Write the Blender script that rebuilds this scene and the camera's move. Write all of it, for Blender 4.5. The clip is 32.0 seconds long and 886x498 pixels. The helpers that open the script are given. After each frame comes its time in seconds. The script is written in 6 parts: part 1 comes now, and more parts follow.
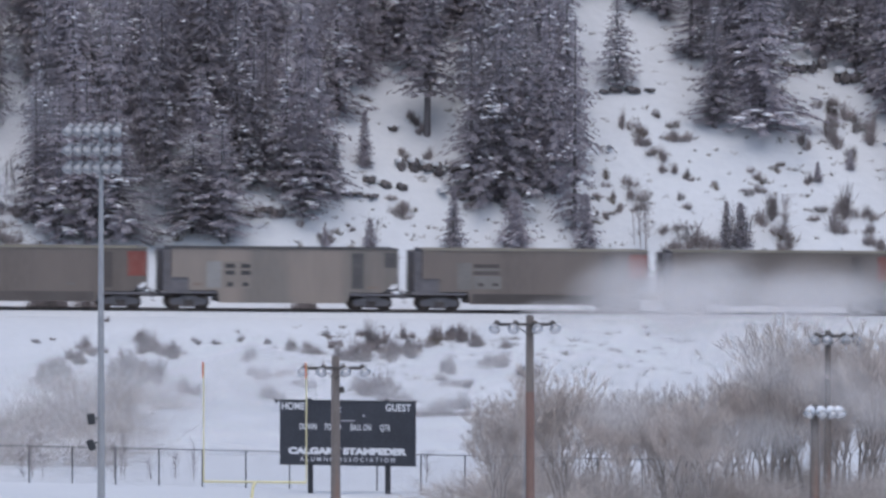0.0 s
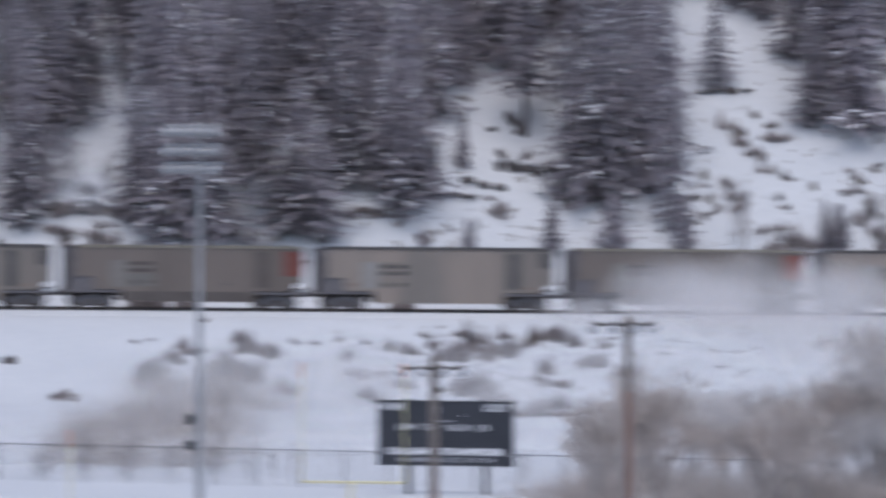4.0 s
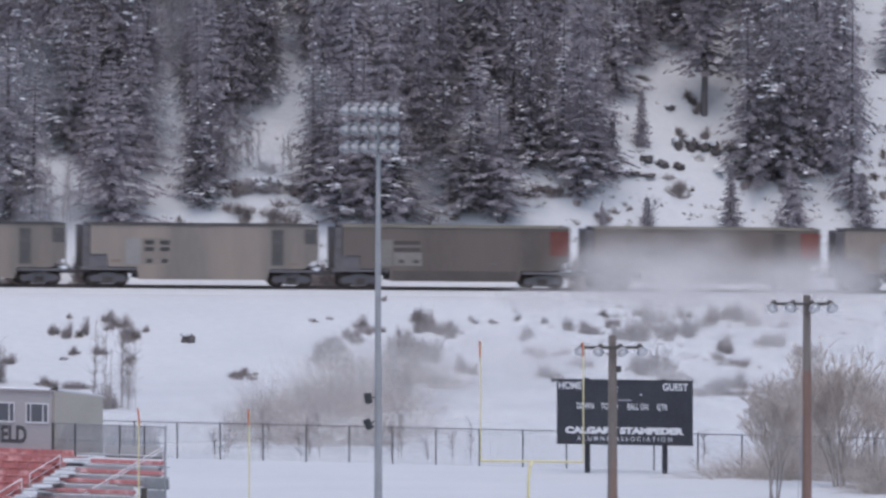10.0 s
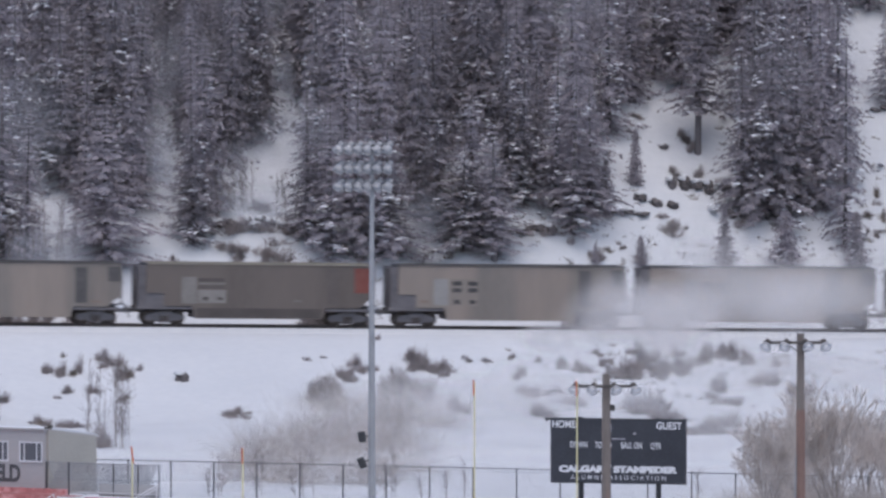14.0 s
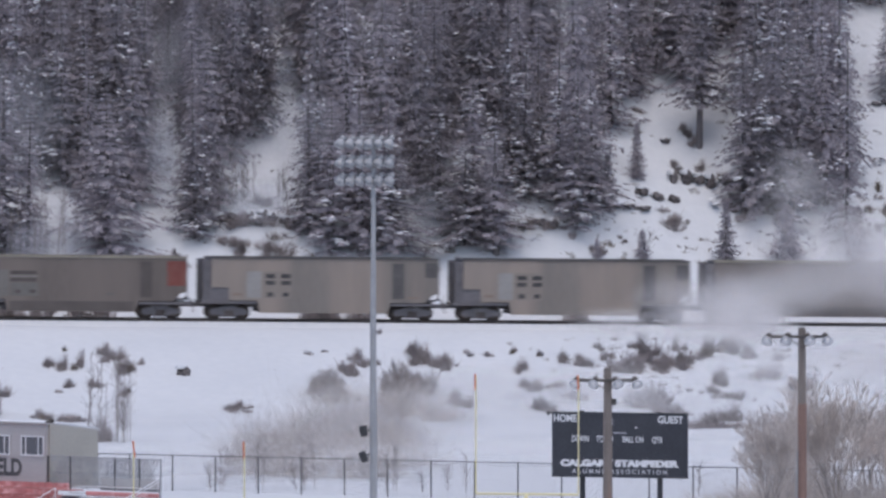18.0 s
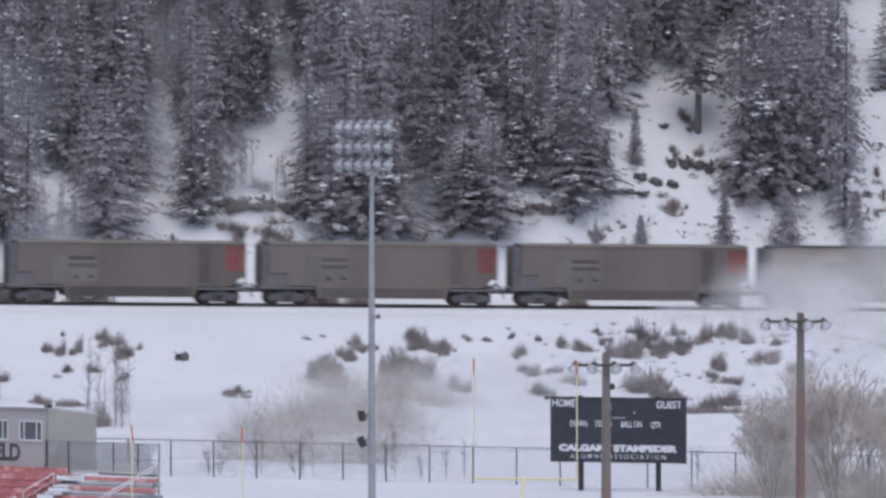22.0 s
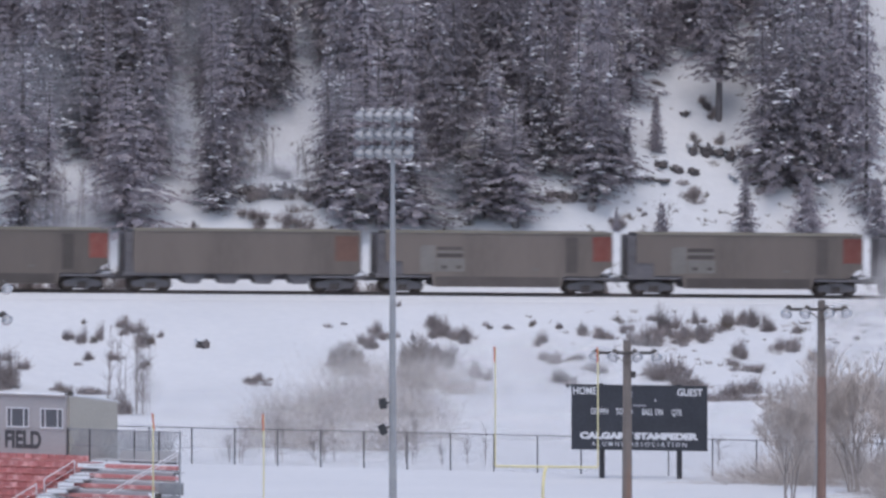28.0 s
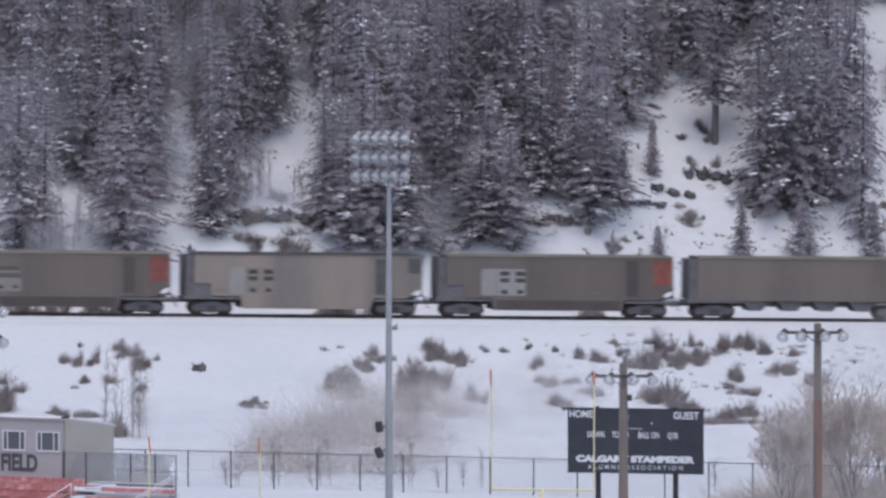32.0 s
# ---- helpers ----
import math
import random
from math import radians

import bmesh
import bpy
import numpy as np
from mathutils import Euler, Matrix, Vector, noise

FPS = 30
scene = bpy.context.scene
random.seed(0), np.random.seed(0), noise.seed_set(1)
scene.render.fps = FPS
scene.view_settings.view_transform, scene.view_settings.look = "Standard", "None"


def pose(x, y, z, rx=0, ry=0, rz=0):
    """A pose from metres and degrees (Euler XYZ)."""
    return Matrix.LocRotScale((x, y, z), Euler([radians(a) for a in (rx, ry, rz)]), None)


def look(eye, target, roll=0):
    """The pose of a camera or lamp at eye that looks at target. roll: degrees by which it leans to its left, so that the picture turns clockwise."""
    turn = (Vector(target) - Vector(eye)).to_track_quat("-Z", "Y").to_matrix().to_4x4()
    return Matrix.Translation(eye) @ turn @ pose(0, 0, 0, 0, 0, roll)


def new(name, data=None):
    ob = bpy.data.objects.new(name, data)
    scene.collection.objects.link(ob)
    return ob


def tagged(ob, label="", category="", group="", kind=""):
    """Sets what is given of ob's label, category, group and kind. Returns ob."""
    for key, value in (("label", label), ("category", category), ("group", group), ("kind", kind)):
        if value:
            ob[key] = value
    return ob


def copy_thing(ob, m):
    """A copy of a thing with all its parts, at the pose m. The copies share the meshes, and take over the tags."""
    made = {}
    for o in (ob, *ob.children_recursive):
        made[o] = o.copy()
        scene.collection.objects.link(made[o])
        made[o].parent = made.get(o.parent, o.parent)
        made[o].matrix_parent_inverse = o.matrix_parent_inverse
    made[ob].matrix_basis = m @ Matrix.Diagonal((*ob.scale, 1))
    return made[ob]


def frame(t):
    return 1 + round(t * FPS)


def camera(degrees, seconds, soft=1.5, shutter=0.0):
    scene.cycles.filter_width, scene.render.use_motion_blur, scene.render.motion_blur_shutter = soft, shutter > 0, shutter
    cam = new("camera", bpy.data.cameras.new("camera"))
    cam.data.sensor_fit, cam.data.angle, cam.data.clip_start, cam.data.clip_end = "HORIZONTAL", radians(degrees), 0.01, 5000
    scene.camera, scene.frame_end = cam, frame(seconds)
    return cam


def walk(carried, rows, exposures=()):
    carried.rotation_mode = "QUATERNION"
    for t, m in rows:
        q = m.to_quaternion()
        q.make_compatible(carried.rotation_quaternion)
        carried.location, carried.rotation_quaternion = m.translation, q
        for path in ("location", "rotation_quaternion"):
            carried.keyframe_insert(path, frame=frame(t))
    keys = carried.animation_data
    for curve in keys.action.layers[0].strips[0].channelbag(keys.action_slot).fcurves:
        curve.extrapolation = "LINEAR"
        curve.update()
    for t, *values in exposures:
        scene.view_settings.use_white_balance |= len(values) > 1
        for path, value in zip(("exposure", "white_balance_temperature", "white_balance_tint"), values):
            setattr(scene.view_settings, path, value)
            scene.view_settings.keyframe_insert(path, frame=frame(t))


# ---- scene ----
# The camera stands on high ground above the valley and turns on the spot, by hand, with a very long lens.
FIELD_OF_VIEW = 2.4
EYE = 52.5
TILT = -1.914
cam = camera(FIELD_OF_VIEW, 32.0, soft=2.7, shutter=0.9)
# seconds, turn to the left and tilt upwards, both in hundredths of a degree
TURNS = [
    (0, -80.54, 3.78), (0.5, -80.78, 5.42), (1, -81.01, 9.41), (1.5, -81.50, 11.75), (2, -82.95, 14.31),
    (2.5, -84.06, 12.94), (3, -84.55, 8.71), (3.5, -82.93, 0.03), (3.7, -80.37, 1.57), (3.8, -74.70, 2.34),
    (3.9, -65.83, 3.11), (4, -53.89, 3.88), (4.2, -36.28, 3.46), (4.35, -27.56, 3.14), (4.5, -19.57, 2.82),
    (4.8, -8.42, 3.06), (5.2, 3.06, 1.53), (5.6, 7.35, 0.00), (6, 8.88, -1.53), (6.5, 8.16, -2.55),
    (7, 6.71, 0.14), (7.5, 5.02, 3.09), (8, 3.85, 3.75), (8.5, 2.86, 2.84), (9, 0.00, -0.03),
    (9.5, -2.55, -1.71), (10, -5.44, -1.81), (10.5, -7.10, 1.38), (11, -7.12, 4.05), (11.5, -7.40, 5.79),
    (12, -7.55, 5.70), (12.5, -7.59, 5.53), (13, -8.23, 5.70), (13.5, -7.81, 6.52), (14, -7.15, 8.68),
    (14.5, -5.88, 7.90), (16.5, -5.60, 5.56), (17, -6.24, 7.69), (17.5, -6.61, 7.52), (18, -6.75, 7.06),
    (18.5, -6.63, 4.47), (19, -6.70, 3.54), (19.5, -6.94, 3.91), (20, -6.73, 3.63), (20.5, -7.24, 3.26),
    (21, -7.17, -0.19), (21.5, -8.09, -0.30), (22, -7.17, 2.97), (22.5, -5.77, 7.06), (23, -4.88, 9.38),
    (23.5, -4.80, 10.81), (24, -4.36, 8.93), (24.5, -5.30, 9.23), (25, -3.94, 9.45), (25.5, -3.16, 10.38),
    (27.5, -0.74, 2.74), (28, -1.49, -0.36), (28.5, -1.68, -2.11), (29, -2.14, -0.62), (29.5, -2.04, 2.14),
    (30, -2.48, 2.50), (30.5, -3.32, 2.22), (31, -2.97, 3.29), (31.5, -3.21, 4.88), (32, -2.51, 5.92),
]
walk(cam, [(t, pose(0, 0, EYE, 90 + TILT + up / 100, 0, left / 100)) for t, left, up in TURNS],
     exposures=[(0.0, 0.26, 6250, 11), (4.0, 0.23, 6300, 11.8), (6.5, 0.19, 6430, 13), (9.0, 0.26, 6430, 13), (14.0, 0.27, 6430, 13), (20.0, 0.30, 6430, 13), (24.0, 0.38, 6430, 13), (32.0, 0.33, 6430, 13)])

scene.cycles.transparent_max_bounces = 48      # the vapour lies in many thin layers

# ---- world and light: a bright, overcast winter day ----
world = bpy.data.worlds.new("winter_sky")
scene.world = world
world.use_nodes = True
wn, wl = world.node_tree.nodes, world.node_tree.links
sky = wn.new("ShaderNodeTexSky")
sky.sky_type, sky.sun_disc = "NISHITA", False
sky.sun_elevation, sky.sun_rotation = radians(72), radians(180)
sky.air_density, sky.dust_density, sky.ozone_density = 1.0, 2.5, 1.5
wl.new(sky.outputs[0], wn["Background"].inputs[0])
wn["Background"].inputs[1].default_value = 0.14
sun = new("sun", bpy.data.lights.new("sun", "SUN"))
sun.data.energy, sun.data.angle, sun.data.color = 0.88, radians(75), (1.0, 0.955, 0.90)
sun.matrix_world = look((4, -32, 100), (0, 0, 0))

# ---- materials ----
def node_material(name, rough=0.8, metal=0.0):
    m = bpy.data.materials.new(name)
    m.use_nodes = True
    b = m.node_tree.nodes["Principled BSDF"]
    b.inputs["Roughness"].default_value, b.inputs["Metallic"].default_value = rough, metal
    return m, m.node_tree.nodes, m.node_tree.links, b


def rgba(c):
    return (c[0], c[1], c[2], 1.0)


def surface(name, a, b, scale=3.0, fine=30.0, rough=0.8, metal=0.0, bump=0.3, depth=0.02, by_object=0.0, stretch=(1, 1, 1), stain=None, stain_scale=0.6):
    """Two colours mixed by coarse and fine noise, with relief; stain: a third colour in larger blotches."""
    m, n, l, bsdf = node_material(name, rough, metal)
    tc = n.new("ShaderNodeTexCoord")
    mp = n.new("ShaderNodeMapping")
    mp.inputs["Scale"].default_value = stretch
    l.new(tc.outputs["Object"], mp.inputs[0])
    coarse, grain = n.new("ShaderNodeTexNoise"), n.new("ShaderNodeTexNoise")
    for node, s in ((coarse, scale), (grain, fine)):
        node.inputs["Scale"].default_value = s
        node.inputs["Detail"].default_value = 5
        l.new(mp.outputs[0], node.inputs["Vector"])
    add = n.new("ShaderNodeMath")
    add.operation = "MULTIPLY_ADD"
    add.inputs[1].default_value = 0.45
    l.new(grain.outputs["Fac"], add.inputs[0])
    half = n.new("ShaderNodeMath")
    half.operation = "MULTIPLY"
    half.inputs[1].default_value = 0.55
    l.new(coarse.outputs["Fac"], half.inputs[0])
    l.new(half.outputs[0], add.inputs[2])
    ramp = n.new("ShaderNodeValToRGB")
    ramp.color_ramp.elements[0].position, ramp.color_ramp.elements[1].position = 0.36, 0.64
    ramp.color_ramp.elements[0].color, ramp.color_ramp.elements[1].color = rgba(a), rgba(b)
    l.new(add.outputs[0], ramp.inputs[0])
    colour = ramp.outputs[0]
    if stain:
        st = n.new("ShaderNodeTexNoise")
        st.inputs["Scale"].default_value, st.inputs["Detail"].default_value = stain_scale, 4
        l.new(mp.outputs[0], st.inputs["Vector"])
        sr = n.new("ShaderNodeValToRGB")
        sr.color_ramp.elements[0].position, sr.color_ramp.elements[1].position = 0.5, 0.68
        l.new(st.outputs["Fac"], sr.inputs[0])
        mx = n.new("ShaderNodeMixRGB")
        mx.inputs[2].default_value = rgba(stain)
        l.new(sr.outputs[0], mx.inputs[0])
        l.new(colour, mx.inputs[1])
        colour = mx.outputs[0]
    if by_object:
        info, hsv, span = n.new("ShaderNodeObjectInfo"), n.new("ShaderNodeHueSaturation"), n.new("ShaderNodeMapRange")
        span.inputs["To Min"].default_value, span.inputs["To Max"].default_value = 1 - by_object, 1 + by_object
        l.new(info.outputs["Random"], span.inputs[0])
        l.new(span.outputs[0], hsv.inputs["Value"])
        l.new(colour, hsv.inputs["Color"])
        colour = hsv.outputs[0]
    l.new(colour, bsdf.inputs["Base Color"])
    if bump:
        bp = n.new("ShaderNodeBump")
        bp.inputs["Strength"].default_value, bp.inputs["Distance"].default_value = bump, depth
        l.new(add.outputs[0], bp.inputs["Height"])
        l.new(bp.outputs[0], bsdf.inputs["Normal"])
    return m


SNOW = surface("snow", (0.520, 0.540, 0.566), (0.572, 0.588, 0.608), 0.12, 1.6, 0.75, bump=0.5, depth=0.15)
TREE_SNOW = surface("tree_snow", (0.60, 0.625, 0.66), (0.77, 0.79, 0.82), 0.6, 5, 0.8, bump=0.3)
# needles paler than real ones: the valley haze is put into their colour
NEEDLES = surface("hazed_needles", (0.345, 0.317, 0.345), (0.425, 0.395, 0.425), 0.35, 3, 0.9, bump=0, by_object=0.2)


def let_light_through(m, share_of):
    """Thin needles and twigs pass a part of their light on."""
    n, l = m.node_tree.nodes, m.node_tree.links
    b, out = n["Principled BSDF"], n["Material Output"]
    thin, mix = n.new("ShaderNodeBsdfTranslucent"), n.new("ShaderNodeMixShader")
    l.new(b.inputs["Base Color"].links[0].from_socket, thin.inputs[0])
    mix.inputs[0].default_value = share_of
    l.new(b.outputs[0], mix.inputs[1])
    l.new(thin.outputs[0], mix.inputs[2])
    l.new(mix.outputs[0], out.inputs[0])


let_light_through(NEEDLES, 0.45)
BARK = surface("bark", (0.14, 0.128, 0.132), (0.20, 0.185, 0.188), 2, 20, 0.9, bump=0.5, by_object=0.25)
TWIGS = surface("twigs", (0.39, 0.350, 0.328), (0.53, 0.485, 0.455), 0.7, 6, 0.9, bump=0, by_object=0.12)
BRUSH = surface("brush", (0.185, 0.160, 0.160), (0.320, 0.282, 0.278), 0.9, 7, 0.9, bump=0, by_object=0.4)
DOME_TWIGS = surface("fine_brown_twigs", (0.17, 0.143, 0.136), (0.29, 0.25, 0.24), 0.9, 7, 0.9, bump=0)
COTTON_TWIGS = surface("cottonwood_twigs", (0.40, 0.350, 0.320), (0.54, 0.485, 0.45), 0.7, 6, 0.9, bump=0, by_object=0.15)
DRY_GRASS = surface("dry_grass", (0.10, 0.08, 0.065), (0.24, 0.19, 0.15), 1.2, 9, 0.9, bump=0, by_object=0.25)
ROCK = surface("rock", (0.085, 0.076, 0.078), (0.165, 0.148, 0.148), 0.8, 7, 0.9, bump=0.8, depth=0.1, by_object=0.2)
RAIL_STEEL = surface("rail_steel", (0.09, 0.075, 0.070), (0.15, 0.125, 0.115), 1.5, 12, 0.6, 0.5, bump=0.2)
TIE_WOOD = surface("tie_wood", (0.03, 0.026, 0.024), (0.08, 0.068, 0.06), 1.5, 14, 0.9)
CAR_TAN = surface("tan_car_paint", (0.172, 0.150, 0.132), (0.206, 0.182, 0.161), 0.35, 5, 0.6, bump=0.15, by_object=0.08, stretch=(1, 1, 0.25), stain=(0.28, 0.23, 0.195), stain_scale=0.3)
CAR_BROWN = surface("brown_car_paint", (0.112, 0.092, 0.080), (0.148, 0.123, 0.108), 0.35, 5, 0.65, bump=0.15, by_object=0.12, stretch=(1, 1, 0.25), stain=(0.16, 0.132, 0.115), stain_scale=0.3)
# brown cars' top rails: light on the upper edge is put into the colour
CAR_LIT_RAIL = surface("lit_rail_paint", (0.204, 0.184, 0.150), (0.272, 0.245, 0.197), 0.6, 7, 0.6, bump=0.1, by_object=0.1)
CAR_PANEL = surface("pale_panel", (0.236, 0.224, 0.213), (0.307, 0.295, 0.278), 0.8, 8, 0.6, bump=0.1)
CAR_PANEL_WORN = surface("worn_panel", (0.144, 0.133, 0.122), (0.194, 0.181, 0.167), 0.8, 8, 0.7, bump=0.1, by_object=0.3)
CAR_MARK = surface("dark_marking", (0.035, 0.033, 0.035), (0.07, 0.066, 0.066), 2, 12, 0.7, bump=0.1)
CAR_RED = surface("faded_orange_red", (0.165, 0.043, 0.034), (0.222, 0.063, 0.048), 0.7, 7, 0.65, bump=0.1, by_object=0.25, stain=(0.21, 0.085, 0.065), stain_scale=1.1)
CAR_DARK = surface("dark_frame_steel", (0.115, 0.107, 0.114), (0.165, 0.154, 0.160), 1.5, 10, 0.75, 0.0, bump=0.2)
# dark grey of the tan cars' flat strips, end squares and top rails
CAR_GREY = surface("dark_grey_panel", (0.068, 0.064, 0.064), (0.105, 0.098, 0.096), 1.5, 10, 0.75, bump=0.1)
GALVANISED = surface("galvanised_steel", (0.266, 0.270, 0.282), (0.367, 0.372, 0.383), 0.9, 9, 0.55, 0.2, bump=0.1)
POLE_WOOD = surface("weathered_pole_wood", (0.145, 0.123, 0.111), (0.246, 0.212, 0.191), 1.0, 14, 0.9, bump=0.5, stretch=(3, 3, 0.25), stain=(0.24, 0.15, 0.115), stain_scale=0.5)
POLE_RED = surface("reddish_pole_wood", (0.170, 0.106, 0.089), (0.264, 0.170, 0.140), 1.0, 14, 0.9, bump=0.5, stretch=(3, 3, 0.25))
DARK_WOOD = surface("dark_crossarm_wood", (0.06, 0.054, 0.052), (0.13, 0.115, 0.105), 2, 14, 0.9)
BLACK_METAL = surface("black_metal", (0.018, 0.019, 0.022), (0.04, 0.041, 0.045), 2, 12, 0.6)
BOARD_BLACK = surface("scoreboard_enamel", (0.024, 0.026, 0.034), (0.042, 0.045, 0.056), 0.5, 8, 0.55, bump=0.1)
LETTERS = surface("white_letters", (0.62, 0.62, 0.64), (0.76, 0.76, 0.78), 2, 12, 0.7, bump=0)
LETTERS_DIM = surface("pale_grey_letters", (0.36, 0.36, 0.39), (0.46, 0.46, 0.49), 2, 12, 0.7, bump=0)
DARK_LETTERS = surface("dark_letters", (0.06, 0.06, 0.065), (0.10, 0.10, 0.105), 2, 12, 0.7, bump=0)
YELLOW = surface("pale_yellow_paint", (0.63, 0.57, 0.31), (0.71, 0.65, 0.38), 1, 9, 0.6, bump=0.1)
ORANGE = surface("orange_ribbon", (0.46, 0.10, 0.05), (0.62, 0.17, 0.08), 2, 12, 0.8, bump=0.1)
FENCE_STEEL = surface("fence_steel", (0.065, 0.065, 0.072), (0.111, 0.111, 0.117), 2, 12, 0.6, 0.2, bump=0.1)
BOX_WALL = surface("grey_siding", (0.397, 0.381, 0.381), (0.451, 0.434, 0.434), 0.5, 7, 0.75, bump=0.15, stretch=(0.3, 1, 1))
BOX_SIDE = surface("beige_siding", (0.368, 0.346, 0.309), (0.427, 0.405, 0.361), 0.5, 7, 0.75, bump=0.15)
WHITE_TRIM = surface("white_trim", (0.66, 0.67, 0.69), (0.76, 0.77, 0.79), 1, 9, 0.6, bump=0.1)
SEAT_RED = surface("red_seat_paint", (0.416, 0.156, 0.152), (0.544, 0.220, 0.212), 0.9, 8, 0.65, bump=0.15, by_object=0.1, stain=(0.70, 0.42, 0.41), stain_scale=1.4)
DECK = surface("aluminium_deck", (0.36, 0.36, 0.375), (0.50, 0.50, 0.515), 1, 9, 0.55, 0.15, bump=0.1)
CERAMIC = surface("pale_lamp_glass", (0.27, 0.275, 0.288), (0.36, 0.365, 0.378), 2, 12, 0.3, bump=0)
LAMP_METAL = surface("lamp_reflector", (0.42, 0.43, 0.45), (0.58, 0.59, 0.61), 2, 12, 0.35, 0.4, bump=0)


def glass_material():
    m, n, l, b = node_material("dark_window_glass", 0.08)
    b.inputs["Base Color"].default_value = (0.10, 0.105, 0.12, 1)
    b.inputs["Specular IOR Level"].default_value = 0.6
    return m


GLASS = glass_material()


def lamp_lens():
    m, n, l, b = node_material("lamp_lens", 0.06)
    b.inputs["Base Color"].default_value = (0.62, 0.62, 0.63, 1)
    b.inputs["Metallic"].default_value = 0.7
    return m


LENS = lamp_lens()


def vapour(name, tone, density, scale=1.6, ragged=1.1):
    """Thin vapour: density falls away from the middle of each piece and is broken up by noise."""
    m = bpy.data.materials.new(name)
    m.use_nodes = True
    n, l = m.node_tree.nodes, m.node_tree.links
    n.remove(n["Principled BSDF"])
    tc, info = n.new("ShaderNodeTexCoord"), n.new("ShaderNodeObjectInfo")
    flat = n.new("ShaderNodeVectorMath")
    flat.operation = "MULTIPLY"
    flat.inputs[1].default_value = (1, 0, 1)
    l.new(tc.outputs["Object"], flat.inputs[0])
    rad = n.new("ShaderNodeVectorMath")
    rad.operation = "LENGTH"
    l.new(flat.outputs[0], rad.inputs[0])
    tex = n.new("ShaderNodeTexNoise")
    tex.noise_dimensions = "4D"
    tex.inputs["Scale"].default_value, tex.inputs["Detail"].default_value, tex.inputs["Roughness"].default_value = scale, 2, 0.4
    seed = n.new("ShaderNodeMath")
    seed.operation = "MULTIPLY"
    seed.inputs[1].default_value = 40
    l.new(info.outputs["Random"], seed.inputs[0])
    l.new(seed.outputs[0], tex.inputs["W"])
    l.new(tc.outputs["Object"], tex.inputs["Vector"])
    warp = n.new("ShaderNodeMath")          # the radius, disturbed by the noise
    warp.operation = "MULTIPLY_ADD"
    warp.inputs[1].default_value = ragged
    l.new(tex.outputs["Fac"], warp.inputs[0])
    shift = n.new("ShaderNodeMath")
    shift.operation = "SUBTRACT"
    shift.inputs[1].default_value = ragged / 2
    l.new(rad.outputs["Value"], shift.inputs[0])
    l.new(shift.outputs[0], warp.inputs[2])
    fall = n.new("ShaderNodeMapRange")
    fall.interpolation_type = "SMOOTHSTEP"
    fall.inputs["From Min"].default_value, fall.inputs["From Max"].default_value = 0.02, 0.92
    fall.inputs["To Min"].default_value, fall.inputs["To Max"].default_value = density, 0.0
    l.new(warp.outputs[0], fall.inputs[0])
    rim = n.new("ShaderNodeMapRange")
    rim.interpolation_type = "SMOOTHSTEP"
    rim.inputs["From Min"].default_value, rim.inputs["From Max"].default_value = 0.35, 0.98
    rim.inputs["To Min"].default_value, rim.inputs["To Max"].default_value = 1.0, 0.0
    l.new(rad.outputs["Value"], rim.inputs[0])
    a = n.new("ShaderNodeMath")
    a.operation = "MULTIPLY"
    l.new(fall.outputs[0], a.inputs[0])
    l.new(rim.outputs[0], a.inputs[1])
    clear, dif, trl, both, mix = (n.new("ShaderNodeBsdfTransparent"), n.new("ShaderNodeBsdfDiffuse"), n.new("ShaderNodeBsdfTranslucent"),
                                  n.new("ShaderNodeMixShader"), n.new("ShaderNodeMixShader"))
    dif.inputs[0].default_value = trl.inputs[0].default_value = rgba(tone)
    both.inputs[0].default_value = 0.35
    l.new(dif.outputs[0], both.inputs[1])
    l.new(trl.outputs[0], both.inputs[2])
    l.new(a.outputs[0], mix.inputs[0])
    l.new(clear.outputs[0], mix.inputs[1])
    l.new(both.outputs[0], mix.inputs[2])
    l.new(mix.outputs[0], n["Material Output"].inputs[0])
    return m


STEAM = vapour("steam", (0.77, 0.736, 0.718), 0.24, 1.0, 0.8)
MIST = vapour("thin_mist", (0.90, 0.875, 0.86), 0.235, 1.0, 0.9)
GREY_MIST = vapour("grey_mist", (0.63, 0.595, 0.585), 0.24, 1.0, 0.9)
WOOD_MIST = vapour("wood_mist", (0.78, 0.80, 0.86), 0.235, 1.1, 0.8)
PALE_MIST = vapour("pale_mist", (0.86, 0.84, 0.83), 0.24, 1.0, 0.8)


# ---- mesh helpers ----
def mesh_of(name, bm, material):
    me = bpy.data.meshes.new(name)
    bm.to_mesh(me)
    bm.free()
    me.materials.append(material)
    return me


def part(name, bm, material, parent, label=""):
    """A bmesh as one mesh object under a thing or a part."""
    ob = new(name, mesh_of(name, bm, material))
    ob.parent = parent
    return tagged(ob, label)


def share(name, me, parent, m):
    ob = new(name, me)
    ob.parent = parent
    ob.matrix_basis = m
    return ob


def raw(name, verts, faces, material, smooth=False):
    me = bpy.data.meshes.new(name)
    me.from_pydata([tuple(v) for v in verts], [], [tuple(f) for f in faces])
    me.materials.append(material)
    if smooth:
        me.polygons.foreach_set("use_smooth", [True] * len(me.polygons))
    return me


def thing(name, m, label, category, group="", kind=""):
    ob = new(name)
    ob.empty_display_size = 0.3
    ob.matrix_basis = m
    return tagged(ob, label, category, group, kind)


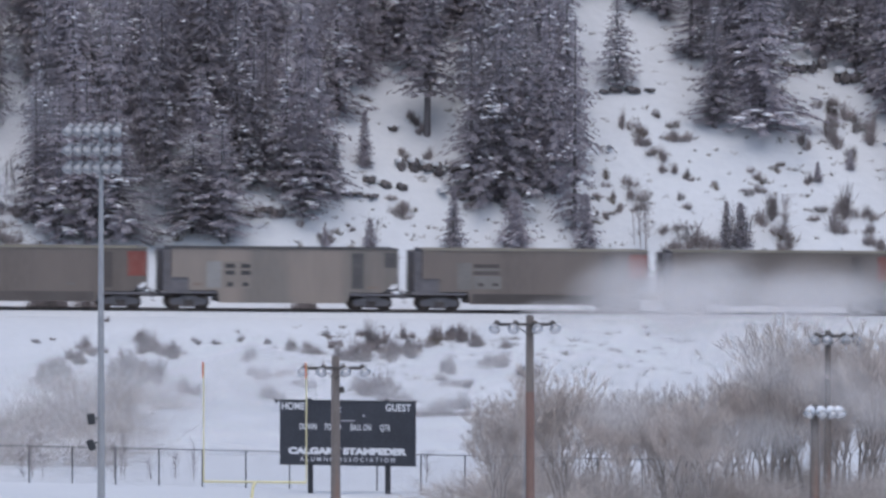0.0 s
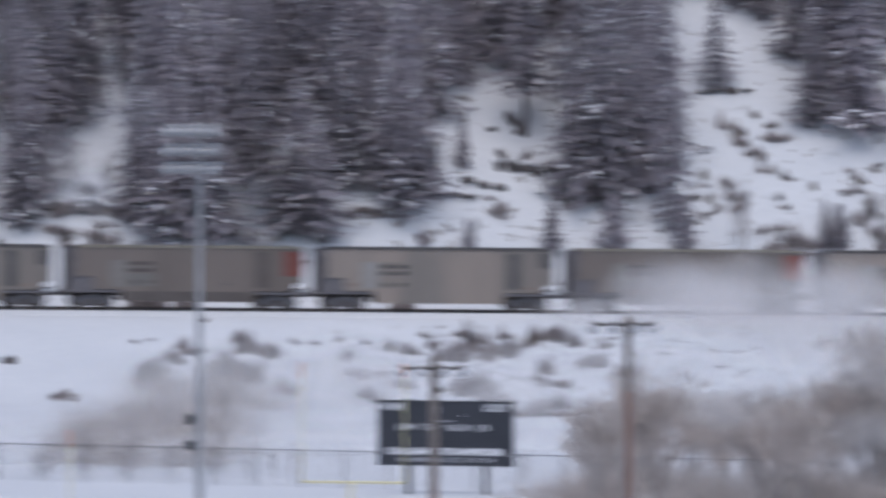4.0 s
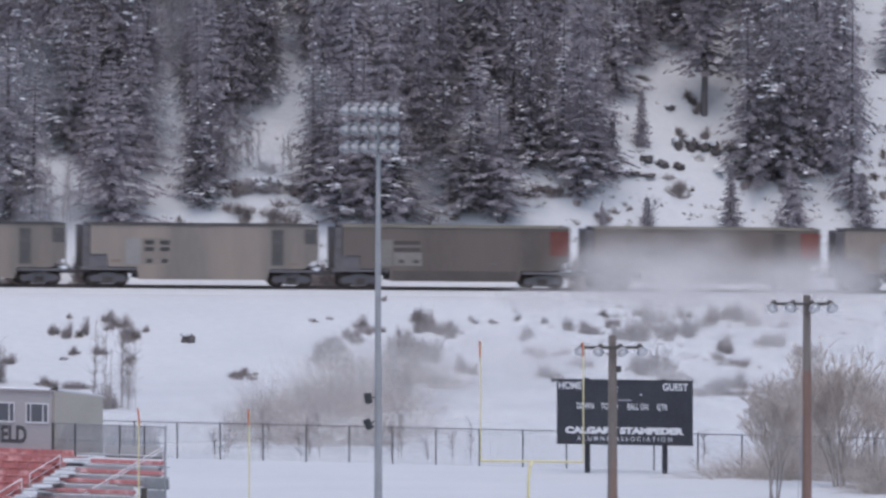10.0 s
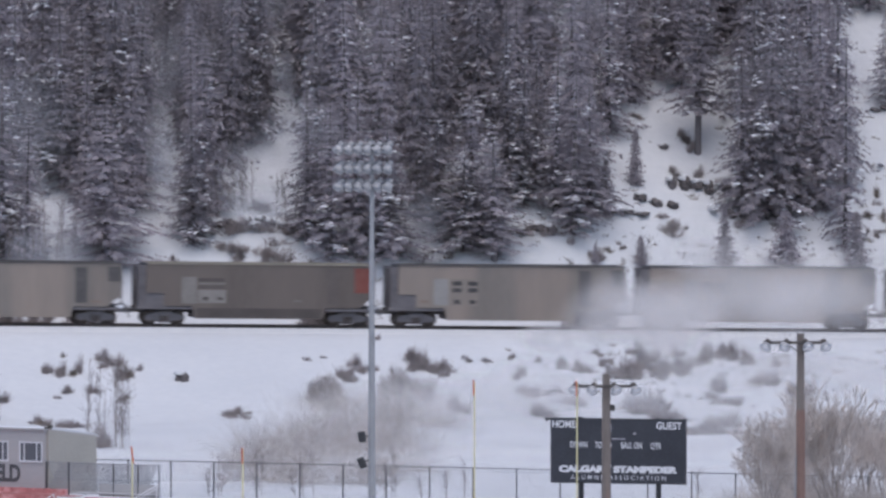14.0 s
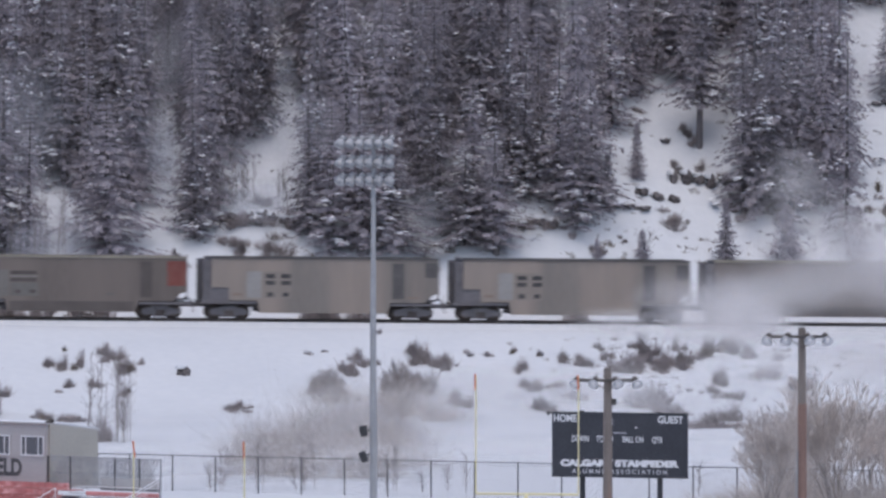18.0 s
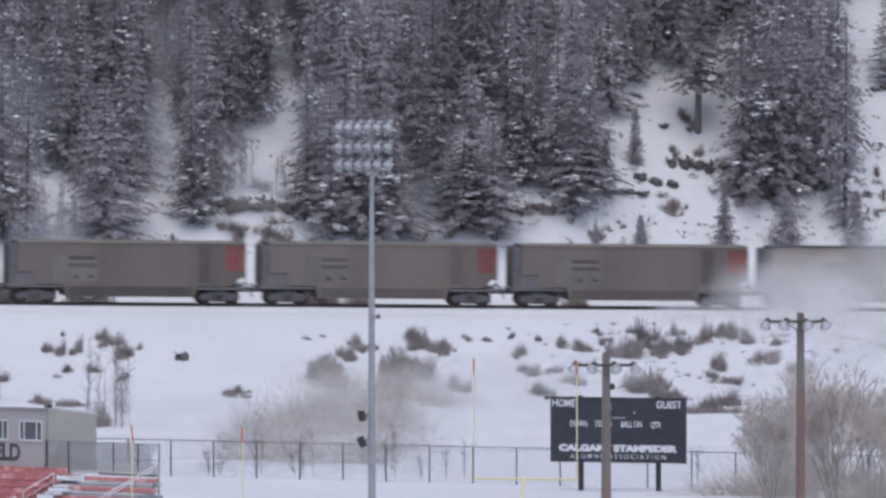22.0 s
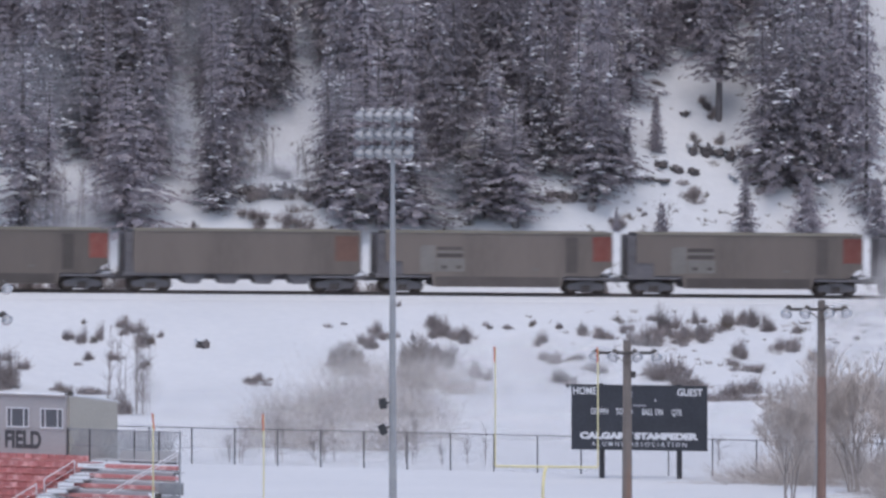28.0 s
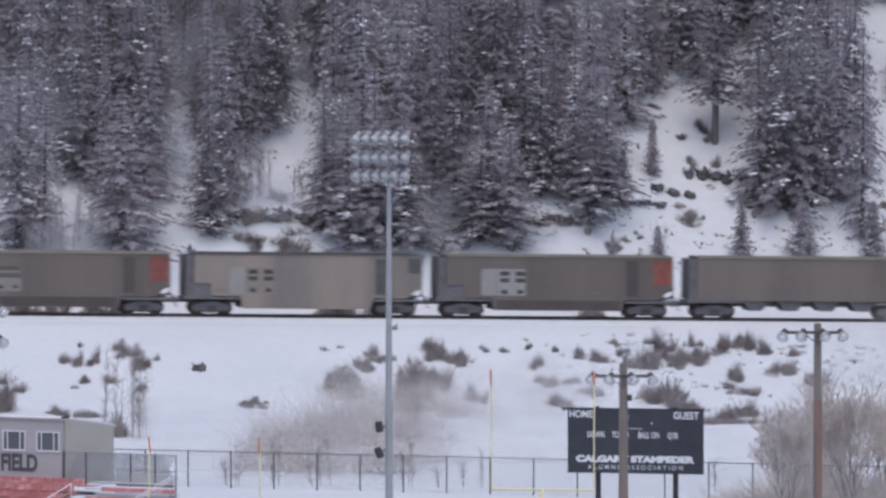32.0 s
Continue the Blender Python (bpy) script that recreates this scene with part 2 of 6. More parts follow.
def box(bm, x0, x1, y0, y1, z0, z1, bevel=0.0):
    r = bmesh.ops.create_cube(bm, size=1, matrix=Matrix.Translation(((x0 + x1) / 2, (y0 + y1) / 2, (z0 + z1) / 2)) @ Matrix.Diagonal((x1 - x0, y1 - y0, z1 - z0, 1)))
    if bevel:
        edges = list({e for v in r["verts"] for e in v.link_edges})
        bmesh.ops.bevel(bm, geom=edges, offset=bevel, segments=1, affect="EDGES")
    return bm


def boxes(*dims, bevel=0.0):
    bm = bmesh.new()
    for d in dims:
        box(bm, *d, bevel=bevel)
    return bm


def rod(bm, a, b, r0, r1=None, n=8, caps=True):
    """A tapered round bar from a to b."""
    a, b = Vector(a), Vector(b)
    m = Matrix.Translation((a + b) / 2) @ (b - a).to_track_quat("Z", "Y").to_matrix().to_4x4()
    bmesh.ops.create_cone(bm, cap_ends=caps, segments=n, radius1=r0, radius2=r0 if r1 is None else r1, depth=(b - a).length, matrix=m)
    return bm


def rods(*bars, n=8):
    bm = bmesh.new()
    for bar in bars:
        rod(bm, *bar, n=n)
    return bm


def extrude_xz(outline, y0, y1):
    """A flat plate: an outline in x and z, between y0 and y1."""
    bm = bmesh.new()
    near = [bm.verts.new((x, y0, z)) for x, z in outline]
    far = [bm.verts.new((x, y1, z)) for x, z in outline]
    bm.faces.new(near)
    bm.faces.new(far[::-1])
    for i in range(len(outline)):
        j = (i + 1) % len(outline)
        bm.faces.new((near[i], far[i], far[j], near[j]))
    bmesh.ops.recalc_face_normals(bm, faces=bm.faces)
    return bm


def lathe(profile, n=14):
    """Rings of (radius, z), joined and closed."""
    bm = bmesh.new()
    rings = [[bm.verts.new((r * math.cos(2 * math.pi * i / n), r * math.sin(2 * math.pi * i / n), z)) for i in range(n)] for r, z in profile]
    for a, b in zip(rings, rings[1:]):
        for i in range(n):
            bm.faces.new((a[i], a[(i + 1) % n], b[(i + 1) % n], b[i]))
    bm.faces.new(rings[0][::-1])
    bm.faces.new(rings[-1])
    for f in bm.faces:
        f.smooth = True
    return bm


def words(name, text, size, material, parent, m, width=None, label="", bold=0.0):
    """Writing in the built-in font as a thin mesh, set to a width."""
    cu = bpy.data.curves.new(name, "FONT")
    cu.body, cu.size, cu.extrude, cu.offset, cu.align_x = text, size, 0.006, bold, "CENTER"
    tmp = bpy.data.objects.new(name, cu)
    scene.collection.objects.link(tmp)
    bpy.context.view_layer.update()
    me = bpy.data.meshes.new_from_object(tmp.evaluated_get(bpy.context.evaluated_depsgraph_get()))
    bpy.data.objects.remove(tmp)
    bpy.data.curves.remove(cu)
    xs = [v.co.x for v in me.vertices]
    k = width / (max(xs) - min(xs)) if width else 1.0
    me.transform(Matrix.Diagonal((k, 1, 1, 1)))
    me.materials.clear()
    me.materials.append(material)
    ob = new(name, me)
    ob.parent = parent
    ob.matrix_basis = m @ pose(0, 0, 0, 90)
    return tagged(ob, label)


# ---- the lie of the land ----
TRACK = 1347.0                                  # metres to the railway, which runs a little askew
SKEW = -9.0
GRADE = 0.0131                                  # the line falls gently to the right
CS, SN = math.cos(radians(SKEW)), math.sin(radians(SKEW))
RAIL_TOP = 4.63


FALL = math.degrees(math.atan(GRADE))


def by_track(along, back, z=0.0):
    """World place of a point given along the railway and back from it."""
    return Vector((along * CS + back * SN, TRACK - along * SN + back * CS, z))


PROFILE_Q = np.array([-2000, -60, -27, -24, -4.8, -3.4, 3.2, 4.6, 8.0, 11.0, 60.0, 260.0, 420.0, 6000.0])
PROFILE_Z = np.array([-0.4, -0.4, -0.35, 0.0, 4.0, 4.15, 4.15, 3.75, 4.1, 6.0, 41.5, 150.0, 165.0, 170.0])


def soft_noise(x, y, seed):
    """Cheap smooth noise of about -1 to 1."""
    r = np.random.RandomState(seed)
    total = 0
    for k in range(7):
        a, p, f = r.uniform(0, 6.283), r.uniform(0, 6.283), r.uniform(0.6, 1.7)
        total = total + np.sin(f * (x * math.cos(a) + y * math.sin(a)) + p)
    return total / 3.2


def land(x, y):
    """Height of the ground (numpy arrays or numbers)."""
    x, y = np.asarray(x, float), np.asarray(y, float)
    s, q = x * CS - (y - TRACK) * SN, x * SN + (y - TRACK) * CS
    z = np.interp(q, PROFILE_Q, PROFILE_Z)
    z = z - GRADE * np.clip(s, -300, 300) * np.clip((q + 24) / 19, 0, 1)
    hill = np.clip((q - 7) / 8, 0, 1)
    z = z + hill * (0.55 * soft_noise(s / 5.0, q / 4.0, 3) + 0.9 * soft_noise(s / 14.0, q / 9.0, 5))
    bank = np.clip((-q - 5) / 5, 0, 1) * np.clip((q + 80) / 40, 0, 1)
    z = z + bank * (0.14 * soft_noise(s / 6.0, q / 6.0, 7) + 0.03 * soft_noise(s / 3.0, q / 3.0, 9))
    edge = 1195.4 - 0.533 * x                   # the raised playing field ends in a low step
    z = np.where(y < edge, 0.0 + 0.03 * soft_noise(x / 6, y / 9, 11), z)
    near = np.hypot(x, y)
    return z + (50.6 - z) * np.exp(-(near / 130.0) ** 4)


def ground_at(along, back):
    p = by_track(along, back)
    p.z = float(land(p.x, p.y))
    return p


def axis(*spans):
    out = []
    for a, b, step in spans:
        out += list(np.arange(a, b, step))
    return np.array(out + [spans[-1][1]])


def make_ground():
    xs = axis((-4000, -900, 310), (-900, -140, 60), (-140, -44, 8), (-44, 60, 0.7), (60, 140, 8), (140, 900, 60), (900, 4000, 310))
    ys = axis((-1500, -200, 200), (-200, 300, 20), (300, 1150, 40), (1150, 1180, 6), (1180, 1215, 0.7), (1215, 1290, 2.5), (1290, 1400, 0.7), (1400, 1700, 15), (1700, 4800, 310))
    gx, gy = np.meshgrid(xs, ys)
    gz = land(gx, gy)
    verts = np.stack([gx, gy, gz], -1).reshape(-1, 3)
    w = len(xs)
    faces = [(j * w + i, j * w + i + 1, (j + 1) * w + i + 1, (j + 1) * w + i) for j in range(len(ys) - 1) for i in range(w - 1)]
    tagged(new("ground", raw("ground", verts, faces, SNOW, True)), "snow-covered valley floor, embankment and steep hillside", "ground", kind="structure")


make_ground()


# ---- the railway ----
def make_track():
    bed = bmesh.new()
    outline = [(-3.3, 4.03), (-2.0, 4.46), (2.0, 4.46), (3.3, 4.03)]
    ends = [[bed.verts.new(by_track(s, q, z - GRADE * s)) for q, z in outline] for s in (-300, 300)]
    for i in range(3):
        bed.faces.new((ends[0][i], ends[1][i], ends[1][i + 1], ends[0][i + 1]))
    for i in (0, 1):
        bed.faces.new(ends[i])
    bmesh.ops.recalc_face_normals(bed, faces=bed.faces)
    tagged(new("track_bed", mesh_of("track_bed", bed, SNOW)), "snow-covered ballast bed of a railway line", "track bed", kind="structure")
    line = thing("railway_track", pose(*by_track(0, 0, 0), 0, FALL, -SKEW), "rusty steel railway track on dark timber ties", "railway", kind="structure")
    for q in (-0.75, 0.75):
        part("rail", boxes((-300, 300, q - 0.035, q + 0.035, RAIL_TOP - 0.05, RAIL_TOP), (-300, 300, q - 0.012, q + 0.012, RAIL_TOP - 0.15, RAIL_TOP - 0.05), (-300, 300, q - 0.07, q + 0.07, RAIL_TOP - 0.17, RAIL_TOP - 0.15)), RAIL_STEEL, line)
    tie = mesh_of("tie", boxes((-0.11, 0.11, -1.3, 1.3, 4.40, RAIL_TOP - 0.17), bevel=0.01), TIE_WOOD)
    for i in range(260):
        share("tie", tie, line, pose(-65 + i * 0.52, 0, 0))


make_track()


# ---- coal cars ----
LENGTH = 16.18


def truck_into(car, x):
    """A two-axle truck with side frames, springs and four wheels."""
    t = part("truck", boxes((x - 0.25, x + 0.25, -1.2, 1.2, 0.55, 0.85), bevel=0.03), CAR_DARK, car)
    for y in (-1.0, 1.0):
        side = extrude_xz([(x - 1.2, 0.34), (x - 0.98, 0.25), (x - 0.62, 0.28), (x - 0.42, 0.12), (x + 0.42, 0.12), (x + 0.62, 0.28), (x + 0.98, 0.25), (x + 1.2, 0.34),
                           (x + 1.2, 0.58), (x + 0.7, 0.72), (x + 0.3, 0.86), (x - 0.3, 0.86), (x - 0.7, 0.72), (x - 1.2, 0.58)], y - 0.09, y + 0.09)
        part("side_frame", side, CAR_DARK, t)
        for dx in (-0.2, 0, 0.2):
            part("spring", rods(((x + dx, y * 1.1, 0.2), (x + dx, y * 1.1, 0.55), 0.085)), RAIL_STEEL, t)
    for dx in (-0.89, 0.89):
        for y in (-0.76, 0.76):
            bm = lathe([(0.12, -0.09), (0.40, -0.07), (0.457, -0.06), (0.457, 0.04), (0.485, 0.05), (0.485, 0.075), (0.2, 0.08)], 20)
            bm.transform(Matrix.Translation((x + dx, y, 0.457)) @ pose(0, 0, 0, 90 if y < 0 else -90))
            part("wheel", bm, RAIL_STEEL, t)
        part("axle", rods(((x + dx, -1.05, 0.457), (x + dx, 1.05, 0.457), 0.08)), CAR_DARK, t)


def coal_car(style):
    """style: tan, orange, bright or plain. x runs along the car from its rear end, z from the rail."""
    paint = CAR_TAN if style == "tan" else CAR_BROWN
    label = {"tan": "tan steel coal gondola with dark lettering blocks on the rails",
             "orange": "weathered brown coal gondola with an orange-red end panel",
             "bright": "brown coal gondola with clean pale lettering and a red end",
             "plain": "plain weathered brown hopper car without lettering"}[style]
    car = thing("coal_car", pose(0, 0, 0), label, "freight car", "cars of the coal train")
    top = 3.84
    if style == "plain":
        outline = [(0.85, 1.15), (15.15, 1.15), (15.35, 1.5), (15.35, top), (0.75, top), (0.75, 1.5)]
    else:
        outline = [(0.75, 2.02), (1.85, 2.02), (1.9, 1.2), (3.72, 1.2), (3.86, 0.42), (12.1, 0.42), (12.28, 1.12), (14.45, 1.12), (15.0, 1.62), (15.35, 1.72), (15.35, top), (0.75, top)]
    for y in (-1.55, 1.45):
        part("side_wall", extrude_xz(outline, y, y + 0.1), paint, car)
    # the rear wall is darker than the front one: shade in its colour
    part("end_wall", boxes((0.75, 0.85, -1.45, 1.45, 1.7, top)), CAR_DARK, car, "end wall with its shade put into a dark colour")
    part("end_wall", boxes((15.25, 15.35, -1.45, 1.45, 1.7, top)), paint, car)
    part("floor_pan", boxes((0.85, 15.25, -1.45, 1.45, 1.2, 1.28)), CAR_DARK, car)
    if style != "plain":
        part("tub", boxes((3.85, 12.1, -1.44, 1.44, 0.46, 0.54), (3.8, 3.9, -1.44, 1.44, 0.5, 1.2), (12.05, 12.15, -1.44, 1.44, 0.5, 1.2)), CAR_DARK, car)
    for y in (-1.53, 1.53):
        part("top_chord", boxes((0.72, 15.38, y - 0.09, y + 0.09, top, 3.94), bevel=0.015), CAR_LIT_RAIL if style != "tan" else CAR_GREY, car, "narrow top rail")
    part("end_chord", boxes((0.72, 0.9, -1.44, 1.44, top, 3.94)), CAR_DARK, car)
    part("end_chord", boxes((15.2, 15.38, -1.44, 1.44, top, 3.94)), CAR_DARK, car)
    # the recessed rear end with its posts and ladder, its shade always put into the dark colour
    part("end_frame", boxes((0.22, 0.72, -1.45, -1.38, 1.2, 3.78), (0.22, 0.72, 1.38, 1.45, 1.2, 3.78), (0.25, 0.34, -1.38, 1.38, 1.2, 3.7)), CAR_DARK, car, "recessed end frame with its shade put into a dark colour")
    part("ladder", rods(*[((0.26, -1.49, 1.5 + 0.36 * i), (0.7, -1.49, 1.5 + 0.36 * i), 0.018) for i in range(6)], ((0.26, -1.49, 1.4), (0.26, -1.49, 3.5), 0.02), ((0.7, -1.49, 1.4), (0.7, -1.49, 3.5), 0.02), n=6), CAR_DARK, car)
    part("end_ladder", rods(*[((15.42, -1.3, 1.25 + 0.36 * i), (15.42, -0.85, 1.25 + 0.36 * i), 0.018) for i in range(7)], ((15.42, -1.3, 1.1), (15.42, -1.3, 3.6), 0.022), ((15.42, -0.85, 1.1), (15.42, -0.85, 3.6), 0.022), n=6), CAR_DARK, car)
    part("brake_wheel", rods(((15.46, -0.3, 2.5), (15.5, -0.3, 2.5), 0.26), n=14), CAR_DARK, car)
    part("grab_iron", rods(((15.38, -1.58, 1.3), (15.62, -1.58, 1.3), 0.02), ((15.62, -1.58, 1.3), (15.62, -1.58, 1.05), 0.02), ((15.38, -1.58, 2.0), (15.38, -1.58, 1.3), 0.02), n=6), CAR_DARK, car)
    part("air_hose", rods(((15.85, -0.25, 0.85), (16.0, -0.25, 0.45), 0.03), ((16.0, -0.25, 0.45), (16.1, -0.2, 0.5), 0.03), n=6), CAR_DARK, car)
    part("centre_sill", boxes((0.2, 15.9, -0.3, 0.3, 0.75, 1.15)), CAR_DARK, car)
    part("end_platform", boxes((0.1, 3.7, -1.5, 1.5, 0.98, 1.16), (0.5, 1.95, -1.46, -0.3, 1.16, 2.06), bevel=0.02), CAR_DARK, car)
    part("end_platform", boxes((12.3, 15.65, -1.5, 1.5, 0.9, 1.08), bevel=0.02), CAR_DARK, car)
    part("coupler", boxes((-0.12, 0.2, -0.11, 0.11, 0.75, 1.0), (-0.3, -0.12, -0.2, 0.2, 0.72, 1.02), bevel=0.03), CAR_DARK, car)
    part("coupler", boxes((15.65, 15.8, -0.11, 0.11, 0.75, 1.0), (15.8, 15.95, -0.2, 0.2, 0.72, 1.02), bevel=0.03), CAR_DARK, car)
    part("brake_cylinder", rods(((15.45, -0.9, 1.25), (15.45, -0.4, 1.25), 0.14)), CAR_DARK, car)
    truck_into(car, 1.95)
    truck_into(car, 13.75)
    if style == "plain":
        for x in (4.6, 6.9, 9.2, 11.5):
            part("hopper_chute", extrude_xz([(x - 0.95, 1.2), (x + 0.95, 1.2), (x + 0.4, 0.5), (x - 0.4, 0.5)], -1.3, 1.3), CAR_DARK, car)
        part("faded_patch", boxes((13.7, 15.2, -1.556, -1.55, 2.0, 3.6)), CAR_RUST, car, "faintly reddish end panel")
    else:
        part("plain_panel", boxes((3.00, 3.95, -1.556, -1.55, 1.36, 3.06)), CAR_PANEL_WORN if style == "orange" else CAR_PANEL, car, "pale painted panel")
        if style == "orange":
            part("pale_bar", boxes((4.05, 5.80, -1.556, -1.55, 2.58, 2.70)), CAR_PANEL_WORN, car, "pale worn bar of lettering")
            part("pale_block", boxes((4.05, 5.85, -1.556, -1.55, 1.40, 2.24)), CAR_PANEL_WORN, car, "pale worn block of lettering")
            for z0, z1 in ((2.75, 2.98), (2.30, 2.54)):
                part("dark_block", boxes((4.05, 5.70, -1.556, -1.55, z0, z1)), CAR_STRIP, car, "dark lettering bar")
            for x0 in (4.35, 5.30):
                part("dark_block", boxes((x0, x0 + 0.36, -1.562, -1.556, 1.58, 1.78)), CAR_STRIP, car, "small dark lettering mark")
        else:
            part("lettering_ground", boxes((3.99, 5.85, -1.555, -1.55, 1.36, 3.06)), CAR_PALE if style == "tan" else CAR_PANEL, car)
            for z0, z1, w in ((2.62, 2.90, 0.60), (2.20, 2.47, 0.60), (1.46, 1.73, 0.38)):
                for x0 in (4.22, 5.22):
                    part("dark_block", boxes((x0 + 0.3 - w / 2, x0 + 0.3 + w / 2, -1.562, -1.555, z0, z1), bevel=0.002), CAR_MARK, car, "dark lettering block")
        part("dark_strip", boxes((12.38, 13.14, -1.557, -1.55, 1.35, 3.62)), CAR_GREY if style == "tan" else CAR_STRIP, car, "dark upright strip")
        if style in ("orange", "bright"):
            # a plate whose darker colour holds the shade low on the tub
            part("lower_band", boxes((3.98, 11.98, -1.556, -1.55, 0.46, 1.08)), CAR_STRIP, car, "darker lower band with the tub's shade in its colour")
        if style == "tan":
            part("end_panel", boxes((14.5, 15.3, -1.557, -1.55, 2.72, 3.66)), CAR_GREY, car, "grey square end panel")
            part("lettering_line", boxes((2.1, 2.7, -1.556, -1.55, 1.5, 1.68)), CAR_FAINT, car, "faint reddish mark")
            part("lettering_line", boxes((13.3, 14.1, -1.556, -1.55, 1.38, 1.5)), CAR_FAINT, car)
        else:
            part("end_panel", boxes((14.1, 15.32, -1.557, -1.55, 2.1, 3.66)), CAR_RED, car, "orange-red end panel")
            part("lettering_line", boxes((10.2, 10.7, -1.556, -1.55, 1.5, 1.62)), CAR_PANEL_WORN, car)
    snow = bmesh.new()
    for i in range(7):
        x, y = 14.9 + 0.6 * random.random(), -1.45 + 0.9 * random.random()
        bmesh.ops.create_icosphere(snow, subdivisions=1, radius=1, matrix=Matrix.Translation((x, y, 1.12)) @ Matrix.Diagonal((0.22, 0.2, 0.1 + 0.1 * random.random(), 1)))
    part("snow_cap", snow, TREE_SNOW, car, "lumps of snow on the end platform")
    return car


CAR_RUST = surface("faint_rust", (0.120, 0.064, 0.051), (0.165, 0.090, 0.068), 0.7, 7, 0.7, bump=0.1)
CAR_STRIP = surface("brown_strip", (0.070, 0.058, 0.053), (0.098, 0.083, 0.075), 0.7, 7, 0.7, bump=0.1, by_object=0.25)
CAR_FAINT = surface("faint_red_line", (0.20, 0.150, 0.120), (0.24, 0.185, 0.150), 0.9, 9, 0.7, bump=0)
CAR_PALE = surface("pale_tan_paint", (0.201, 0.172, 0.148), (0.249, 0.214, 0.185), 0.5, 6, 0.6, bump=0.1)
# the cars from the leading end to the last: t tan, o with the orange end, b the same with clean lettering, p plain
ORDER = "oootototoottottooooopbtoot"


def make_train():
    first, cars = {}, []
    for letter in ORDER:
        if letter not in first:
            first[letter] = coal_car({"t": "tan", "o": "orange", "b": "bright", "p": "plain"}[letter])
            cars.append(first[letter])
        else:
            cars.append(copy_thing(first[letter], pose(0, 0, 0)))
    return cars


TRAIN = make_train()


# ---- conifers ----
def quads(centres, across, along):
    """Rhombus blades from centre points and two half-axes each (numpy, n x 3)."""
    v = np.stack([centres - along, centres + across, centres + along, centres - across], 1).reshape(-1, 3)
    return v, np.arange(len(v)).reshape(-1, 4)


def conifer_meshes(height, spread, seed, thin=0.0, snowy=0.5, coarse=1.0, bare=0.0):
    """Trunk, crown of drooping needle sprays, and the snow lying on the branches."""
    r = np.random.RandomState(seed)
    start = height * (bare + r.uniform(-0.01, 0.015))
    levels = max(38, int(height * 2.7))
    c, ac, al, sc, sa, sl = [], [], [], [], [], []
    for i in range(levels):
        f = (i + r.uniform(-0.3, 0.3)) / levels
        z = start + (height - start) * f
        reach = spread * (1 - f) ** 0.82 * 1.08 * (r.uniform(0.62, 1.1) + (0.25 if r.uniform() < 0.15 else 0)) * (0.7 + 0.3 * min(1, f * 9)) + 0.06
        n = r.randint(6, 10) if height < 11 else r.randint(5, 9)
        turn = r.uniform(0, 6.28)
        for k in range(n):
            if r.uniform() < thin:
                continue
            a = turn + 6.283 * k / n + r.uniform(-0.3, 0.3)
            length = reach * r.uniform(0.55, 1.15)
            heavy = snowy * max(0.0, 0.05 + noise.noise((a * 0.9 + seed, z * 0.45, seed * 1.7)) * 2.4)
            out = np.array([math.cos(a), math.sin(a), 0.0])
            side = np.array([-math.sin(a), math.cos(a), 0.0])
            drop = r.uniform(0.25, 0.6) * length
            m = max(2, int(length / (0.165 * coarse)))
            for j in range(m):
                u = (j + 0.6) / m
                p = out * length * u + np.array([0, 0, z - drop * u * u + 0.18 * length * u * (u > 0.8)])
                for sgn in (-1, 1):
                    w = min(0.10 + 0.03 * min(length, 2) + 0.13 * length * (1 - u), 0.30)
                    d = out * r.uniform(0.2, 0.8) + side * sgn * r.uniform(0.4, 1.0) + np.array([0, 0, -r.uniform(0.2, 0.9)])
                    d /= np.linalg.norm(d)
                    size = w * r.uniform(0.6, 1.1) * (0.5 + 0.5 * coarse)
                    c.append(p + d * size * 0.6)
                    al.append(d * size)
                    cross = np.cross(d, [r.uniform(-1, 1), r.uniform(-1, 1), r.uniform(-0.4, 0.4)])
                    ac.append(cross / (np.linalg.norm(cross) + 1e-6) * size * r.uniform(0.22, 0.42))
                for _ in range(2 if r.uniform() < 0.5 * heavy else 1):
                    if r.uniform() > heavy * 0.75 * (0.25 + u) or length < 0.25:
                        continue
                    sz = r.uniform(0.04, 0.15) * (0.7 + 0.25 * length)
                    sc.append(p + side * r.normal(0, 0.12) * length + np.array([0, 0, 0.05]))
                    sl.append(out * sz + np.array([0, 0, -0.3 * sz]))
                    sa.append(side * sz * r.uniform(0.7, 2.2) + np.array([0, 0, r.uniform(-0.4, 0.4) * sz]))
    v, f = quads(np.array(c), np.array(ac), np.array(al))
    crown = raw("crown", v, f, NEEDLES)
    trunk_bm = bmesh.new()
    rod(trunk_bm, (0, 0, -0.8), (0, 0, height * 0.5), height * 0.010 + 0.04, height * 0.006 + 0.02)
    rod(trunk_bm, (0, 0, height * 0.5), (0, 0, height), height * 0.006 + 0.02, 0.012)
    trunk = mesh_of("trunk", trunk_bm, BARK)
    # snow pads: low four-sided lumps
    sc, sa, sl = np.array(sc), np.array(sa), np.array(sl)
    n = len(sc)
    up = np.zeros((n, 3))
    up[:, 2] = 0.05
    sv = np.stack([sc - sl, sc + sa, sc + sl, sc - sa, sc + up, sc - up * 0.6], 1).reshape(-1, 3)
    base = np.arange(n)[:, None, None] * 6
    sf = (base + np.array([[0, 1, 4], [1, 2, 4], [2, 3, 4], [3, 0, 4], [1, 0, 5], [2, 1, 5], [3, 2, 5], [0, 3, 5]])[None]).reshape(-1, 3)
    return trunk, crown, raw("snow_load", sv, sf, TREE_SNOW)


